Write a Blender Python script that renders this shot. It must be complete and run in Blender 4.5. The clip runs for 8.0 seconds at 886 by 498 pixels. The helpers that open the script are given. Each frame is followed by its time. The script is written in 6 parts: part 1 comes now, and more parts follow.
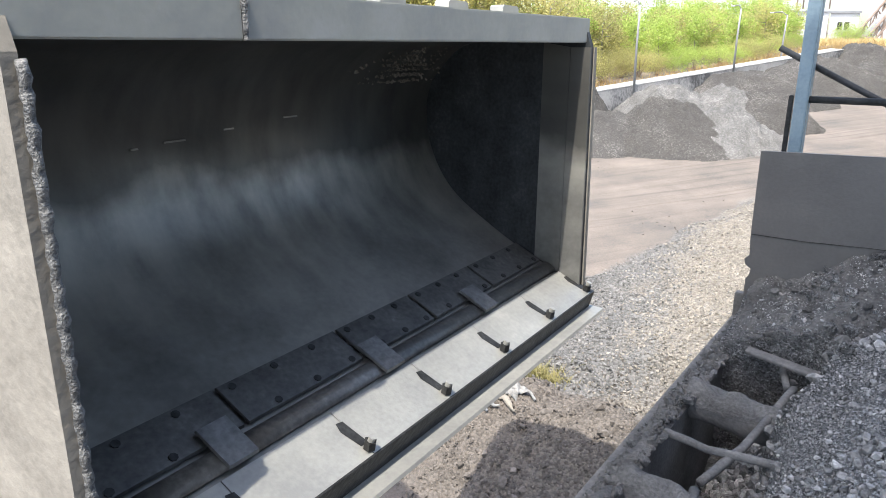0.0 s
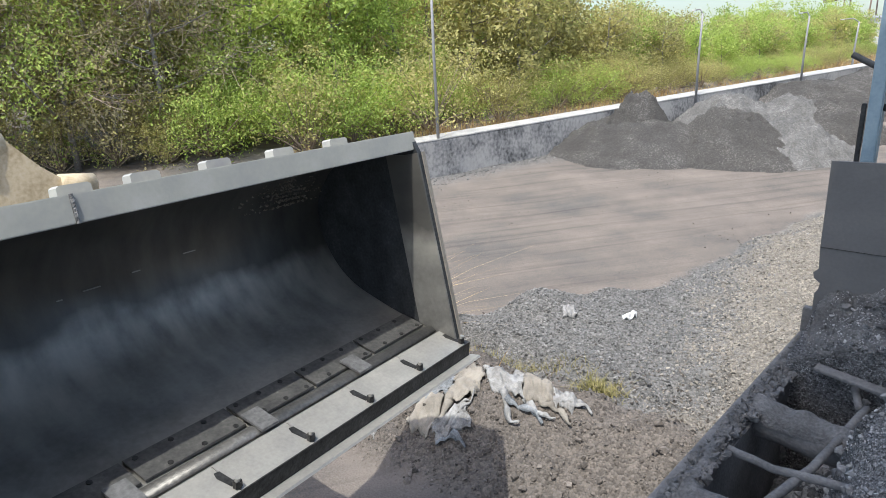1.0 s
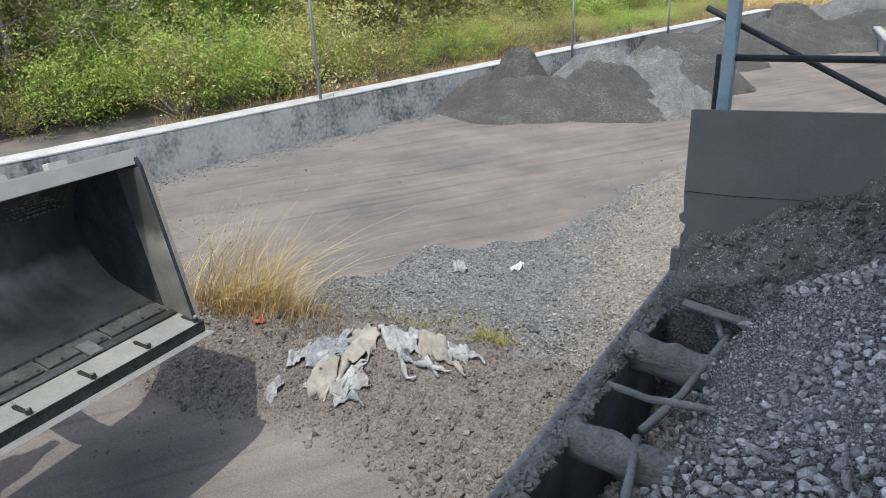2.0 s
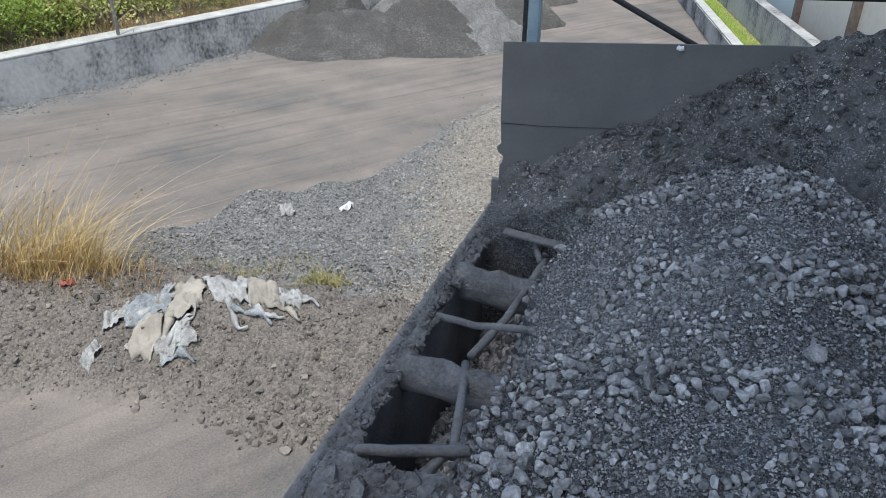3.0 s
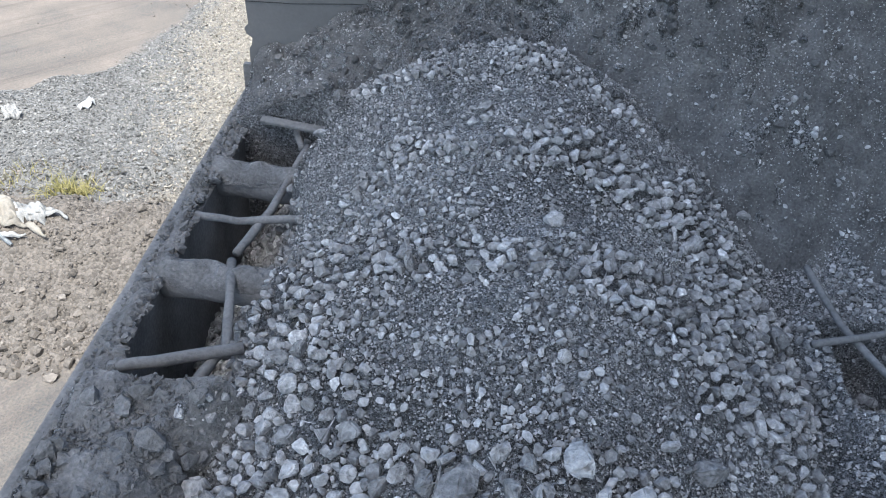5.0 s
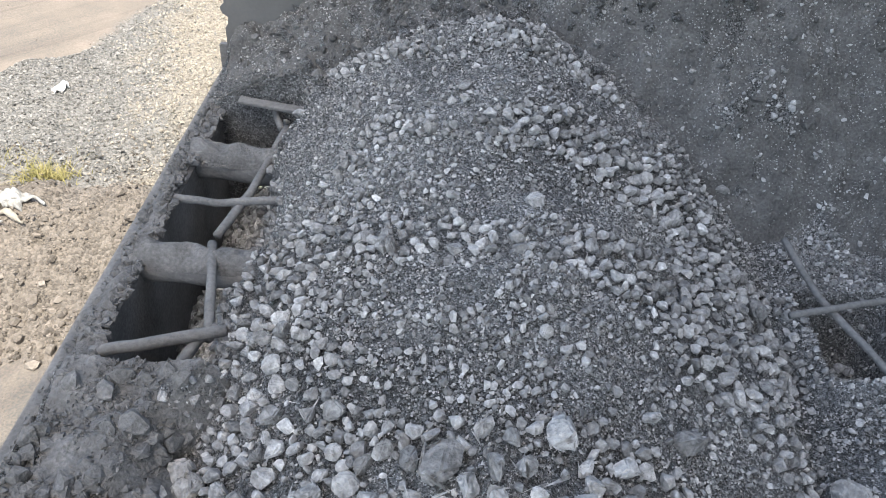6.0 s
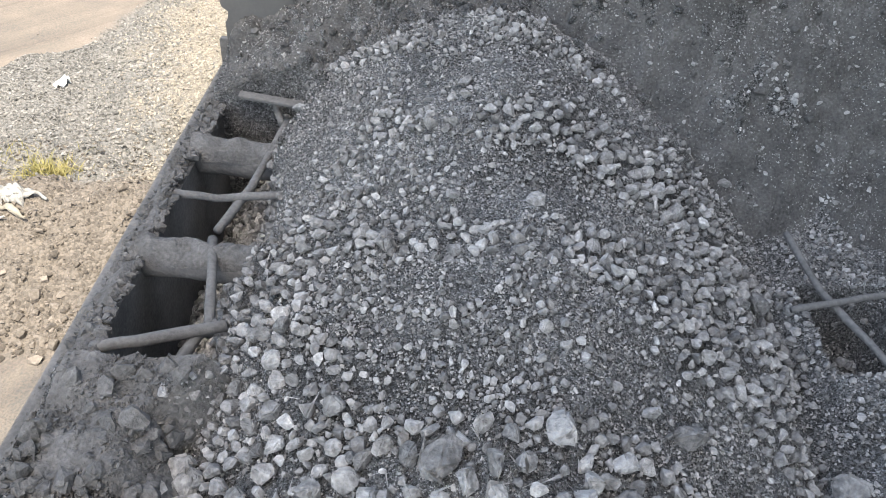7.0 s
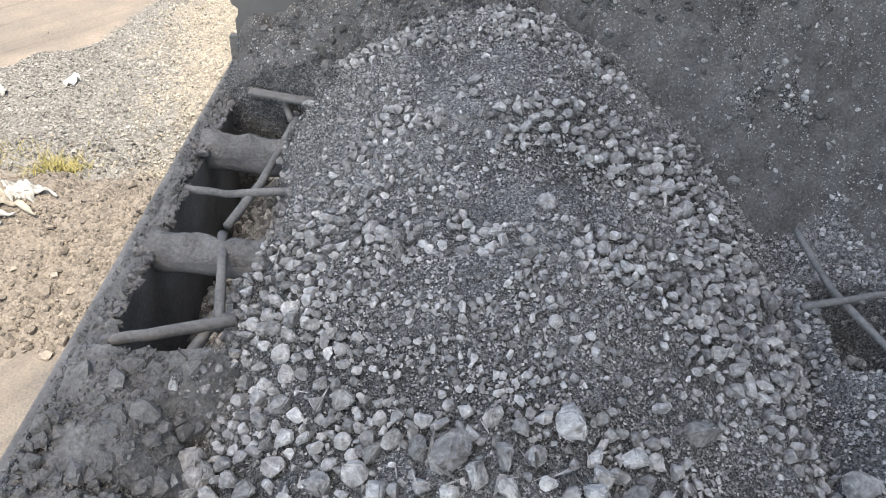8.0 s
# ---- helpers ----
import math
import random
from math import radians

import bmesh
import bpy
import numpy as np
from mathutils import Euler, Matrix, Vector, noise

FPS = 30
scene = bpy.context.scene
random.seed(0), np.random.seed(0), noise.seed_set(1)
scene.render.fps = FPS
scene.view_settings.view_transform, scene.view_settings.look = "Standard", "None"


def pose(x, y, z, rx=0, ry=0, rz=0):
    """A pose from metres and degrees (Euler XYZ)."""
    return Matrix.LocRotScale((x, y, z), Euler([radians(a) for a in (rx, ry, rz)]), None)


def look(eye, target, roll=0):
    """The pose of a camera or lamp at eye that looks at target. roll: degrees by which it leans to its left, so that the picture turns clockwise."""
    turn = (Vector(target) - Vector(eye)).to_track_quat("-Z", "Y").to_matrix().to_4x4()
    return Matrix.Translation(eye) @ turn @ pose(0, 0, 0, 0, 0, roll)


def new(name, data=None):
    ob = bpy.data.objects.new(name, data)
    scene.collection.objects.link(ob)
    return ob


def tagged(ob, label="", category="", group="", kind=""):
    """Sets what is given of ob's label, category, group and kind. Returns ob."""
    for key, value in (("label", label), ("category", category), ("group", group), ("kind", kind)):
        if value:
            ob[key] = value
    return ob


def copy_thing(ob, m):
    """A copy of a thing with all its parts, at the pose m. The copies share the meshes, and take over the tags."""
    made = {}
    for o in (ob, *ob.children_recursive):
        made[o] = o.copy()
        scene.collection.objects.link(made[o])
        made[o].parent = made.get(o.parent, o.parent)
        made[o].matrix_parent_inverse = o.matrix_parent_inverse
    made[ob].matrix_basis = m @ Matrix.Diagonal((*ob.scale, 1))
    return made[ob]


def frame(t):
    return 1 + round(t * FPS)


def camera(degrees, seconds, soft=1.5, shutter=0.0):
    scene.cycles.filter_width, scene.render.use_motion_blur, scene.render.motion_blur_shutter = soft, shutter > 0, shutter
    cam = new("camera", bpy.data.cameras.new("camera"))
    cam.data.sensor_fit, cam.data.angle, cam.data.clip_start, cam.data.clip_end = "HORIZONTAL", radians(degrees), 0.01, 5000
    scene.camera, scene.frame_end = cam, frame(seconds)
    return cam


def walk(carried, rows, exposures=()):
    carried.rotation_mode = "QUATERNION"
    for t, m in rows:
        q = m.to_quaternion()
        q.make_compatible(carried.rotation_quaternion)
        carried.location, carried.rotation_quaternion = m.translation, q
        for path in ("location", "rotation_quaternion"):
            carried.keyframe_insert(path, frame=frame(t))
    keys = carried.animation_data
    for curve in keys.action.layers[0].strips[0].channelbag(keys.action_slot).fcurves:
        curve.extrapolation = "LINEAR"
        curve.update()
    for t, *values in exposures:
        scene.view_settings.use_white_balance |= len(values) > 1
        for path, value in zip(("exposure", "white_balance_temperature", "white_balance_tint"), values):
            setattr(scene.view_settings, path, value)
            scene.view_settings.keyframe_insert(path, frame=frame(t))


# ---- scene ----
# ---- camera ----
cam = camera(64.25, 8.0, soft=0.8)
PATH = [
    (0.0, -0.144, -0.080, 3.645, 69.03, 1.93, 38.13),
    (0.5, -0.158, -0.094, 3.644, 70.14, 2.41, 42.19),
    (1.0, -0.146, -0.094, 3.640, 70.13, 2.92, 42.54),
    (1.2, -0.133, -0.095, 3.640, 69.74, 3.02, 41.67),
    (2.3, -0.107, -0.070, 3.630, 65.00, 2.10, 29.28),
    (2.5, -0.101, -0.056, 3.618, 64.00, 1.57, 26.55),
    (3.0, -0.095, -0.037, 3.614, 61.25, 0.08, 19.57),
    (3.5, -0.083, -0.031, 3.611, 58.58, -1.51, 13.19),
    (4.0, -0.052, -0.015, 3.606, 56.17, -2.91, 8.05),
    (4.5, -0.030, -0.004, 3.608, 54.13, -3.98, 4.24),
    (5.0, -0.018, -0.001, 3.603, 52.70, -4.56, 1.89),
    (6.5, -0.006, -0.009, 3.599, 50.94, -4.56, 0.16),
    (7.0, 0.000, 0.000, 3.600, 50.72, -4.32, 0.36),
    (7.5, 0.002, -0.001, 3.602, 50.56, -4.20, 0.62),
    (8.0, -0.007, -0.010, 3.591, 50.63, -4.10, 0.90),
]
EXPOSURES = [(0.0, 0.8, 6550, 8), (0.5, 0.38, 6500, 8), (1.0, 0.15, 6350, 7), (2.5, -0.12, 6150, 5), (3.5, 0.02, 6050, 4),
             (4.5, 0.52, 6050, 4), (5.2, 0.8, 6300, 5), (6.4, 1.02, 7300, 6), (8.0, 1.02, 7450, 7)]
walk(cam, [(t, pose(x, y, z, rx, ry, rz)) for t, x, y, z, rx, ry, rz in PATH], EXPOSURES)

# ---- sky and sun ----
SUN_AZ, SUN_EL = radians(168), radians(70)
SUN_DIR = Vector((math.sin(SUN_AZ) * math.cos(SUN_EL), math.cos(SUN_AZ) * math.cos(SUN_EL), math.sin(SUN_EL)))
world = bpy.data.worlds.new("world")
scene.world = world
world.use_nodes = True
wn = world.node_tree.nodes
sky = wn.new("ShaderNodeTexSky")
sky.sky_type, sky.sun_disc = "NISHITA", False
sky.sun_elevation, sky.sun_rotation = SUN_EL, SUN_AZ
sky.air_density, sky.dust_density = 1.2, 3.0
# the land falls away, so the horizon lies a few degrees low
tc = wn.new("ShaderNodeTexCoord")
dip = wn.new("ShaderNodeVectorMath")
dip.inputs[1].default_value = (0, 0, 0.11)
unit = wn.new("ShaderNodeVectorMath")
unit.operation = "NORMALIZE"
world.node_tree.links.new(tc.outputs["Generated"], dip.inputs[0])
world.node_tree.links.new(dip.outputs[0], unit.inputs[0])
world.node_tree.links.new(unit.outputs[0], sky.inputs[0])
world.node_tree.links.new(sky.outputs[0], wn["Background"].inputs[0])
wn["Background"].inputs[1].default_value = 0.24
sun = new("sun", bpy.data.lights.new("sun", "SUN"))
sun.data.energy, sun.data.angle, sun.data.color = 3.5, radians(0.55), (1.0, 0.96, 0.89)
sun.matrix_world = look(SUN_DIR * 60, (0, 0, 0))
# ---- materials ----
def nodes_of(name):
    m = bpy.data.materials.new(name)
    m.use_nodes = True
    return m, m.node_tree.nodes, m.node_tree.links


def surface(name, stops, scale=6.0, rough=0.9, metal=0.0, bump=0.3, bump_scale=60.0, detail=8.0, fine=0.35, island=0.0, thing=0.0, spec=0.3, space="Object", warp=(1, 1, 1), bump_dist=0.01):
    """Two-scale noise colour, fine relief; stops are (place, colour)."""
    m, n, l = nodes_of(name)
    b = n["Principled BSDF"]
    b.inputs["Roughness"].default_value = rough
    b.inputs["Metallic"].default_value = metal
    b.inputs["Specular IOR Level"].default_value = spec
    tc = n.new("ShaderNodeTexCoord")
    mp = n.new("ShaderNodeMapping")
    mp.inputs["Scale"].default_value = warp
    if space == "World":
        geo = n.new("ShaderNodeNewGeometry")
        l.new(geo.outputs["Position"], mp.inputs[0])
    else:
        l.new(tc.outputs["Object"], mp.inputs[0])
    big = n.new("ShaderNodeTexNoise")
    big.inputs["Scale"].default_value, big.inputs["Detail"].default_value, big.inputs["Roughness"].default_value = scale, detail, 0.62
    small = n.new("ShaderNodeTexNoise")
    small.inputs["Scale"].default_value, small.inputs["Detail"].default_value = bump_scale, 5.0
    l.new(mp.outputs[0], big.inputs["Vector"]), l.new(mp.outputs[0], small.inputs["Vector"])
    mix = n.new("ShaderNodeMath")
    mix.operation = "MULTIPLY_ADD"
    sub = n.new("ShaderNodeMath")
    sub.operation = "SUBTRACT"
    sub.inputs[1].default_value = 0.5
    l.new(small.outputs["Fac"], sub.inputs[0])
    l.new(sub.outputs[0], mix.inputs[0])
    mix.inputs[1].default_value = fine * 2
    l.new(big.outputs["Fac"], mix.inputs[2])
    last = mix.outputs[0]
    for amount, kind in ((island, "island"), (thing, "thing")):
        if amount:
            if kind == "island":
                r = n.new("ShaderNodeNewGeometry").outputs["Random Per Island"]
            else:
                r = n.new("ShaderNodeObjectInfo").outputs["Random"]
            s2 = n.new("ShaderNodeMath")
            s2.operation = "SUBTRACT"
            s2.inputs[1].default_value = 0.5
            l.new(r, s2.inputs[0])
            ad = n.new("ShaderNodeMath")
            ad.operation = "MULTIPLY_ADD"
            ad.inputs[1].default_value = amount
            l.new(s2.outputs[0], ad.inputs[0]), l.new(last, ad.inputs[2])
            last = ad.outputs[0]
    ramp = n.new("ShaderNodeValToRGB")
    e = ramp.color_ramp.elements
    while len(e) < len(stops):
        e.new(0.5)
    for i, (p, c) in enumerate(stops):
        e[i].position, e[i].color = p, (*c, 1)
    l.new(last, ramp.inputs[0])
    l.new(ramp.outputs[0], b.inputs["Base Color"])
    if bump:
        bp = n.new("ShaderNodeBump")
        bp.inputs["Strength"].default_value, bp.inputs["Distance"].default_value = bump, bump_dist
        l.new(small.outputs["Fac"], bp.inputs["Height"])
        l.new(bp.outputs[0], b.inputs["Normal"])
    return m


def grey(v, tint=(1, 1, 1)):
    return (v * tint[0], v * tint[1], v * tint[2])


WARM = (1.02, 1.0, 0.97)
BROWN = (1.17, 1.0, 0.87)
DIRT = (1.14, 1.0, 0.88)
SAND = (1.1, 1.0, 0.86)
COOL = (0.94, 1.0, 1.06)
TONES = [(0.1, grey(0.13)), (0.4, grey(0.25)), (0.6, grey(0.36)), (0.82, grey(0.5)), (1.0, grey(0.74))]
M_STONE = surface("ore_stone", TONES, 14, 0.8, 0, 1.0, 55, fine=0.5, thing=0.5, space="World", bump_dist=0.014)
M_STONE_LOOSE = surface("loose_ore_stone", TONES, 16, 0.8, 0, 0.9, 80, fine=0.42, island=0.6, space="World", bump_dist=0.009)
M_PEBBLE = surface("ore_pebble", TONES, 10, 0.85, 0, 0, 150, fine=0.2, island=0.5, space="World")


def granular(name, cells, lo, hi, tint=(1, 1, 1), rough=0.95, bump=0.8, dist=0.006, patch=2.0, bright=0.93, boost=2.0):
    """Loose grains: cells of two sizes, each with its own tone, over slow patches."""
    m, n, l = nodes_of(name)
    b = n["Principled BSDF"]
    b.inputs["Roughness"].default_value, b.inputs["Specular IOR Level"].default_value = rough, 0.25
    geo = n.new("ShaderNodeNewGeometry")
    big = n.new("ShaderNodeTexNoise")
    big.inputs["Scale"].default_value, big.inputs["Detail"].default_value = patch, 6
    l.new(geo.outputs["Position"], big.inputs["Vector"])
    tones, heights = [], []
    for k, c in enumerate((cells, cells * 2.7)):
        v = n.new("ShaderNodeTexVoronoi")
        v.inputs["Scale"].default_value = c
        l.new(geo.outputs["Position"], v.inputs["Vector"])
        sep = n.new("ShaderNodeSeparateColor")
        l.new(v.outputs["Color"], sep.inputs[0])
        tones.append(sep.outputs["Red"])
        heights.append(v.outputs["Distance"])
    mix = n.new("ShaderNodeMath")
    mix.operation = "MULTIPLY_ADD"
    mix.inputs[1].default_value = 0.5
    half = n.new("ShaderNodeMath")
    half.operation = "MULTIPLY"
    half.inputs[1].default_value = 0.5
    l.new(tones[0], half.inputs[0])
    l.new(tones[1], mix.inputs[0]), l.new(half.outputs[0], mix.inputs[2])
    ad = n.new("ShaderNodeMath")
    ad.operation = "MULTIPLY_ADD"
    ad.inputs[1].default_value = 1.1
    sb = n.new("ShaderNodeMath")
    sb.operation = "SUBTRACT"
    sb.inputs[1].default_value = 0.5
    l.new(big.outputs["Fac"], sb.inputs[0]), l.new(sb.outputs[0], ad.inputs[0]), l.new(mix.outputs[0], ad.inputs[2])
    ramp = n.new("ShaderNodeValToRGB")
    e = ramp.color_ramp.elements
    e[0].position, e[0].color = 0.12, (*grey(lo, tint), 1)
    e[1].position, e[1].color = 0.8, (*grey(hi, tint), 1)
    w = e.new(bright)
    w.color = (*grey(min(hi * boost, 0.7), tint), 1)
    l.new(ad.outputs[0], ramp.inputs[0])
    l.new(ramp.outputs[0], b.inputs["Base Color"])
    last = None
    for h, s in zip(heights, (bump, bump * 0.6)):
        bp = n.new("ShaderNodeBump")
        bp.invert = True
        bp.inputs["Strength"].default_value, bp.inputs["Distance"].default_value = s, dist
        l.new(h, bp.inputs["Height"])
        if last:
            l.new(last, bp.inputs["Normal"])
        last = bp.outputs[0]
    l.new(last, b.inputs["Normal"])
    return m


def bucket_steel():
    """Satin wear steel: near-black high on the back, below it scuffs with upright streaks and reflected light painted
    in pale, bare grey floor.
    """
    m = surface("polished_wear_steel", [(0.3, grey(0.12, (1.03, 1, 0.94))), (0.5, grey(0.24, (1.03, 1, 0.93))), (0.7, grey(0.38, (1.04, 1, 0.91)))], 1.6, 0.42, 0.35, 0.08, 40, fine=0.08, spec=0.5)
    n, l = m.node_tree.nodes, m.node_tree.links
    b = n["Principled BSDF"]
    ramp = [q for q in n if q.bl_idname == "ShaderNodeValToRGB"][0]
    tc = n.new("ShaderNodeTexCoord")
    sep = n.new("ShaderNodeSeparateXYZ")
    l.new(tc.outputs["Object"], sep.inputs[0])
    mp = n.new("ShaderNodeMapping")
    mp.inputs["Scale"].default_value = (5, 0.8, 2.0)
    l.new(tc.outputs["Object"], mp.inputs[0])
    streak = n.new("ShaderNodeTexNoise")
    streak.inputs["Scale"].default_value, streak.inputs["Detail"].default_value = 1.5, 7
    l.new(mp.outputs[0], streak.inputs["Vector"])
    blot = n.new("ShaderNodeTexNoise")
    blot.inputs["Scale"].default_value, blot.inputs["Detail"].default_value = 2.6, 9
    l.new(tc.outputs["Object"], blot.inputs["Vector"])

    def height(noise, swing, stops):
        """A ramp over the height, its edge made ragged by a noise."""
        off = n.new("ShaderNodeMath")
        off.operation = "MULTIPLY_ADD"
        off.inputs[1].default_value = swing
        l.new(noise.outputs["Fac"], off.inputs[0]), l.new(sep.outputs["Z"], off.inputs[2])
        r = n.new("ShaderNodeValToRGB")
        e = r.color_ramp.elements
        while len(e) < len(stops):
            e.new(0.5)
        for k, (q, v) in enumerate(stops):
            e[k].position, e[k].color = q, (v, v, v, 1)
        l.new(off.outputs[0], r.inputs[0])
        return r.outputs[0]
    # pale scuffs, with the reflection on the steel painted into the same colour
    scuff_sheen = height(blot, 0.5, ((0.55, 0.0), (0.8, 0.7), (0.98, 0.85), (1.0, 0.85)))
    # near-black above a ragged edge, high on the back
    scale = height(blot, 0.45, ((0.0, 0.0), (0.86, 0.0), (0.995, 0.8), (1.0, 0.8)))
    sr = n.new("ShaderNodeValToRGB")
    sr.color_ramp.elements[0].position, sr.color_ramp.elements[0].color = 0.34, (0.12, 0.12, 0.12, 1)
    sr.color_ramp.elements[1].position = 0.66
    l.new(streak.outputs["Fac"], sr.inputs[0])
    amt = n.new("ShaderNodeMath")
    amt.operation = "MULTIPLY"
    l.new(scuff_sheen, amt.inputs[0]), l.new(sr.outputs[0], amt.inputs[1])
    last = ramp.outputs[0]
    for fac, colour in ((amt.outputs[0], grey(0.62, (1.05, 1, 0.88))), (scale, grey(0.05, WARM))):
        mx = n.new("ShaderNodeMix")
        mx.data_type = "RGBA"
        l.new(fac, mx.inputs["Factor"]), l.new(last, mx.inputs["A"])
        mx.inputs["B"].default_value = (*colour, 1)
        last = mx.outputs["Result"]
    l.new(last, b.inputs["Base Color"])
    rr = n.new("ShaderNodeMapRange")
    rr.inputs["To Min"].default_value, rr.inputs["To Max"].default_value = 0.28, 0.55
    l.new(blot.outputs["Fac"], rr.inputs["Value"]), l.new(rr.outputs[0], b.inputs["Roughness"])
    return m


M_FINES = granular("ore_fines", 120, 0.065, 0.3, (0.98, 1, 1.02), bright=0.96, bump=1.0, dist=0.022)
M_DUST = surface("dusty_fines", [(0.3, grey(0.11)), (0.6, grey(0.175)), (0.85, grey(0.27))], 8, 0.97, 0, 0.8, 80, fine=0.4, bump_dist=0.012)
# the dust again, about a quarter darker, for the back slope
M_SLOPE = surface("slope_ore_fines", [(0.3, grey(0.08)), (0.6, grey(0.135)), (0.85, grey(0.21))], 8, 0.97, 0, 1.0, 90, fine=0.45, bump_dist=0.014)
M_DUSTSTEEL = surface("dust_caked_steel", [(0.3, grey(0.12)), (0.6, grey(0.19)), (0.85, grey(0.26, WARM))], 5, 0.85, 0, 0.4, 70, fine=0.3)
M_PANEL = surface("grey_painted_steel", [(0.25, grey(0.12)), (0.55, grey(0.15)), (0.8, grey(0.18, WARM))], 2.5, 0.7, 0.0, 0.15, 60, fine=0.15)
M_POST = surface("blue_grey_paint", [(0.3, (0.19, 0.27, 0.33)), (0.55, (0.26, 0.35, 0.41)), (0.8, (0.33, 0.41, 0.46))], 5, 0.5, 0.0, 0.15, 60, fine=0.2)
M_DARKPIPE = surface("dark_pipe_paint", [(0.3, grey(0.02, COOL)), (0.7, grey(0.045, COOL))], 8, 0.5, 0, 0.15, 80)
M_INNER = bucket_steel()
M_SIDE = surface("dark_side_steel", [(0.3, grey(0.04, COOL)), (0.6, grey(0.075, COOL)), (0.85, grey(0.13))], 6, 0.6, 0.3, 0.3, 60, fine=0.3)
M_LIP = surface("bare_lip_steel", [(0.3, (0.3, 0.295, 0.28)), (0.6, (0.4, 0.39, 0.36)), (0.85, (0.5, 0.48, 0.44))], 4, 0.42, 0.3, 0.12, 60, fine=0.2, spec=0.5)
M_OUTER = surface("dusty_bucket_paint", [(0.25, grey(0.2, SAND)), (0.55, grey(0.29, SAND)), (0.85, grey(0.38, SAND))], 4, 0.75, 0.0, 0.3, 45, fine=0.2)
M_RAIL = surface("grey_rail_paint", [(0.25, grey(0.34)), (0.55, grey(0.46, (1.0, 1, 0.9))), (0.85, grey(0.55, WARM))], 3, 0.6, 0.0, 0.08, 45, fine=0.1)
M_TAB = surface("scuffed_grey_steel", [(0.3, grey(0.14)), (0.7, grey(0.25))], 9, 0.5, 0.3, 0.2, 60)
M_DARKSTEEL = surface("dark_steel", [(0.3, grey(0.03)), (0.6, grey(0.06)), (0.85, grey(0.11))], 9, 0.5, 0.5, 0.3, 60)
M_WEARPLATE = surface("shade_toned_wear_plate", [(0.3, grey(0.08)), (0.6, grey(0.15, (1.02, 1, 0.95))), (0.85, grey(0.26, WARM))], 5, 0.42, 0.4, 0.2, 50, fine=0.3, spec=0.5)
M_WELD = surface("weld_bead", [(0.3, grey(0.13)), (0.7, grey(0.3))], 40, 0.6, 0.4, 0.8, 160)
M_CREAM = surface("cream_machine_paint", [(0.25, (0.4, 0.31, 0.19)), (0.55, (0.58, 0.48, 0.33)), (0.85, (0.66, 0.58, 0.45))], 5, 0.6, 0, 0.2, 50)
M_RUBBER = surface("grey_rubber", [(0.3, grey(0.02)), (0.7, grey(0.05))], 9, 0.9, 0, 0.4, 60)
M_CONCRETE = surface("stained_concrete", [(0.33, grey(0.1)), (0.42, grey(0.24)), (0.52, grey(0.38, WARM)), (0.74, grey(0.5, WARM))], 0.9, 0.9, 0, 0.6, 16, fine=0.2, space="World", warp=(1, 1, 0.8))
M_COPING = surface("pale_dusty_concrete", [(0.3, grey(0.34, WARM)), (0.7, grey(0.52, WARM))], 3, 0.95, 0, 0.5, 30, space="World")
M_MOUND = granular("dark_fines_pile", 45, 0.085, 0.15, (1.05, 1, 0.95), dist=0.03, patch=1.2, bump=0.9, bright=0.985)
M_GRAVELPILE = granular("grey_gravel_pile", 40, 0.12, 0.22, WARM, dist=0.02, bright=0.97, boost=1.5, bump=0.8)
M_GRAVEL = surface("gravel_stone", [(0.2, grey(0.09, WARM)), (0.5, grey(0.19, WARM)), (0.9, grey(0.36, WARM))], 7, 0.9, 0, 0.3, 60, fine=0.2, island=0.45)
M_GRAVEL_LIGHT = surface("pale_gravel_stone", [(0.2, grey(0.17, SAND)), (0.5, grey(0.28, SAND)), (0.9, grey(0.44, SAND))], 7, 0.9, 0, 0.3, 60, fine=0.2, island=0.35)
M_RUBBLE = surface("brown_rubble_stone", [(0.2, grey(0.075, DIRT)), (0.5, grey(0.14, DIRT)), (0.9, grey(0.25, DIRT))], 7, 0.95, 0, 0.4, 60, island=0.6)
M_SACK = surface("torn_woven_sack", [(0.3, grey(0.17, WARM)), (0.5, grey(0.32, WARM)), (0.75, grey(0.5))], 6, 0.85, 0, 0.6, 120, fine=0.2)
M_SACK_GREY = surface("stiff_grey_sacking", [(0.3, grey(0.2, SAND)), (0.5, grey(0.29, SAND)), (0.75, grey(0.38, SAND))], 5, 0.85, 0, 0.5, 140, fine=0.2)
M_CLOTH_BLUE = surface("pale_blue_cloth", [(0.3, (0.14, 0.15, 0.16)), (0.7, (0.36, 0.38, 0.4))], 8, 0.9, 0, 0.5, 100)
M_WHITE = surface("white_plastic", [(0.3, grey(0.6)), (0.7, grey(0.8))], 12, 0.5, 0, 0.1, 60)
M_RED = surface("red_brick_bit", [(0.3, (0.2, 0.06, 0.04)), (0.7, (0.32, 0.11, 0.08))], 12, 0.9, 0, 0.3, 80)
M_DRYGRASS = surface("dry_grass", [(0.2, (0.4, 0.28, 0.12)), (0.5, (0.62, 0.46, 0.2)), (0.85, (0.74, 0.6, 0.33))], 3, 0.8, 0, 0, 40, island=0.7)
M_ORANGEGRASS = surface("orange_dry_grass", [(0.2, (0.33, 0.2, 0.08)), (0.5, (0.46, 0.31, 0.13)), (0.85, (0.55, 0.43, 0.22))], 3, 0.8, 0, 0, 40, island=0.7)
M_WEED = surface("yellow_green_weed", [(0.2, (0.2, 0.19, 0.07)), (0.8, (0.38, 0.33, 0.15))], 3, 0.8, 0, 0, 40, island=0.7)
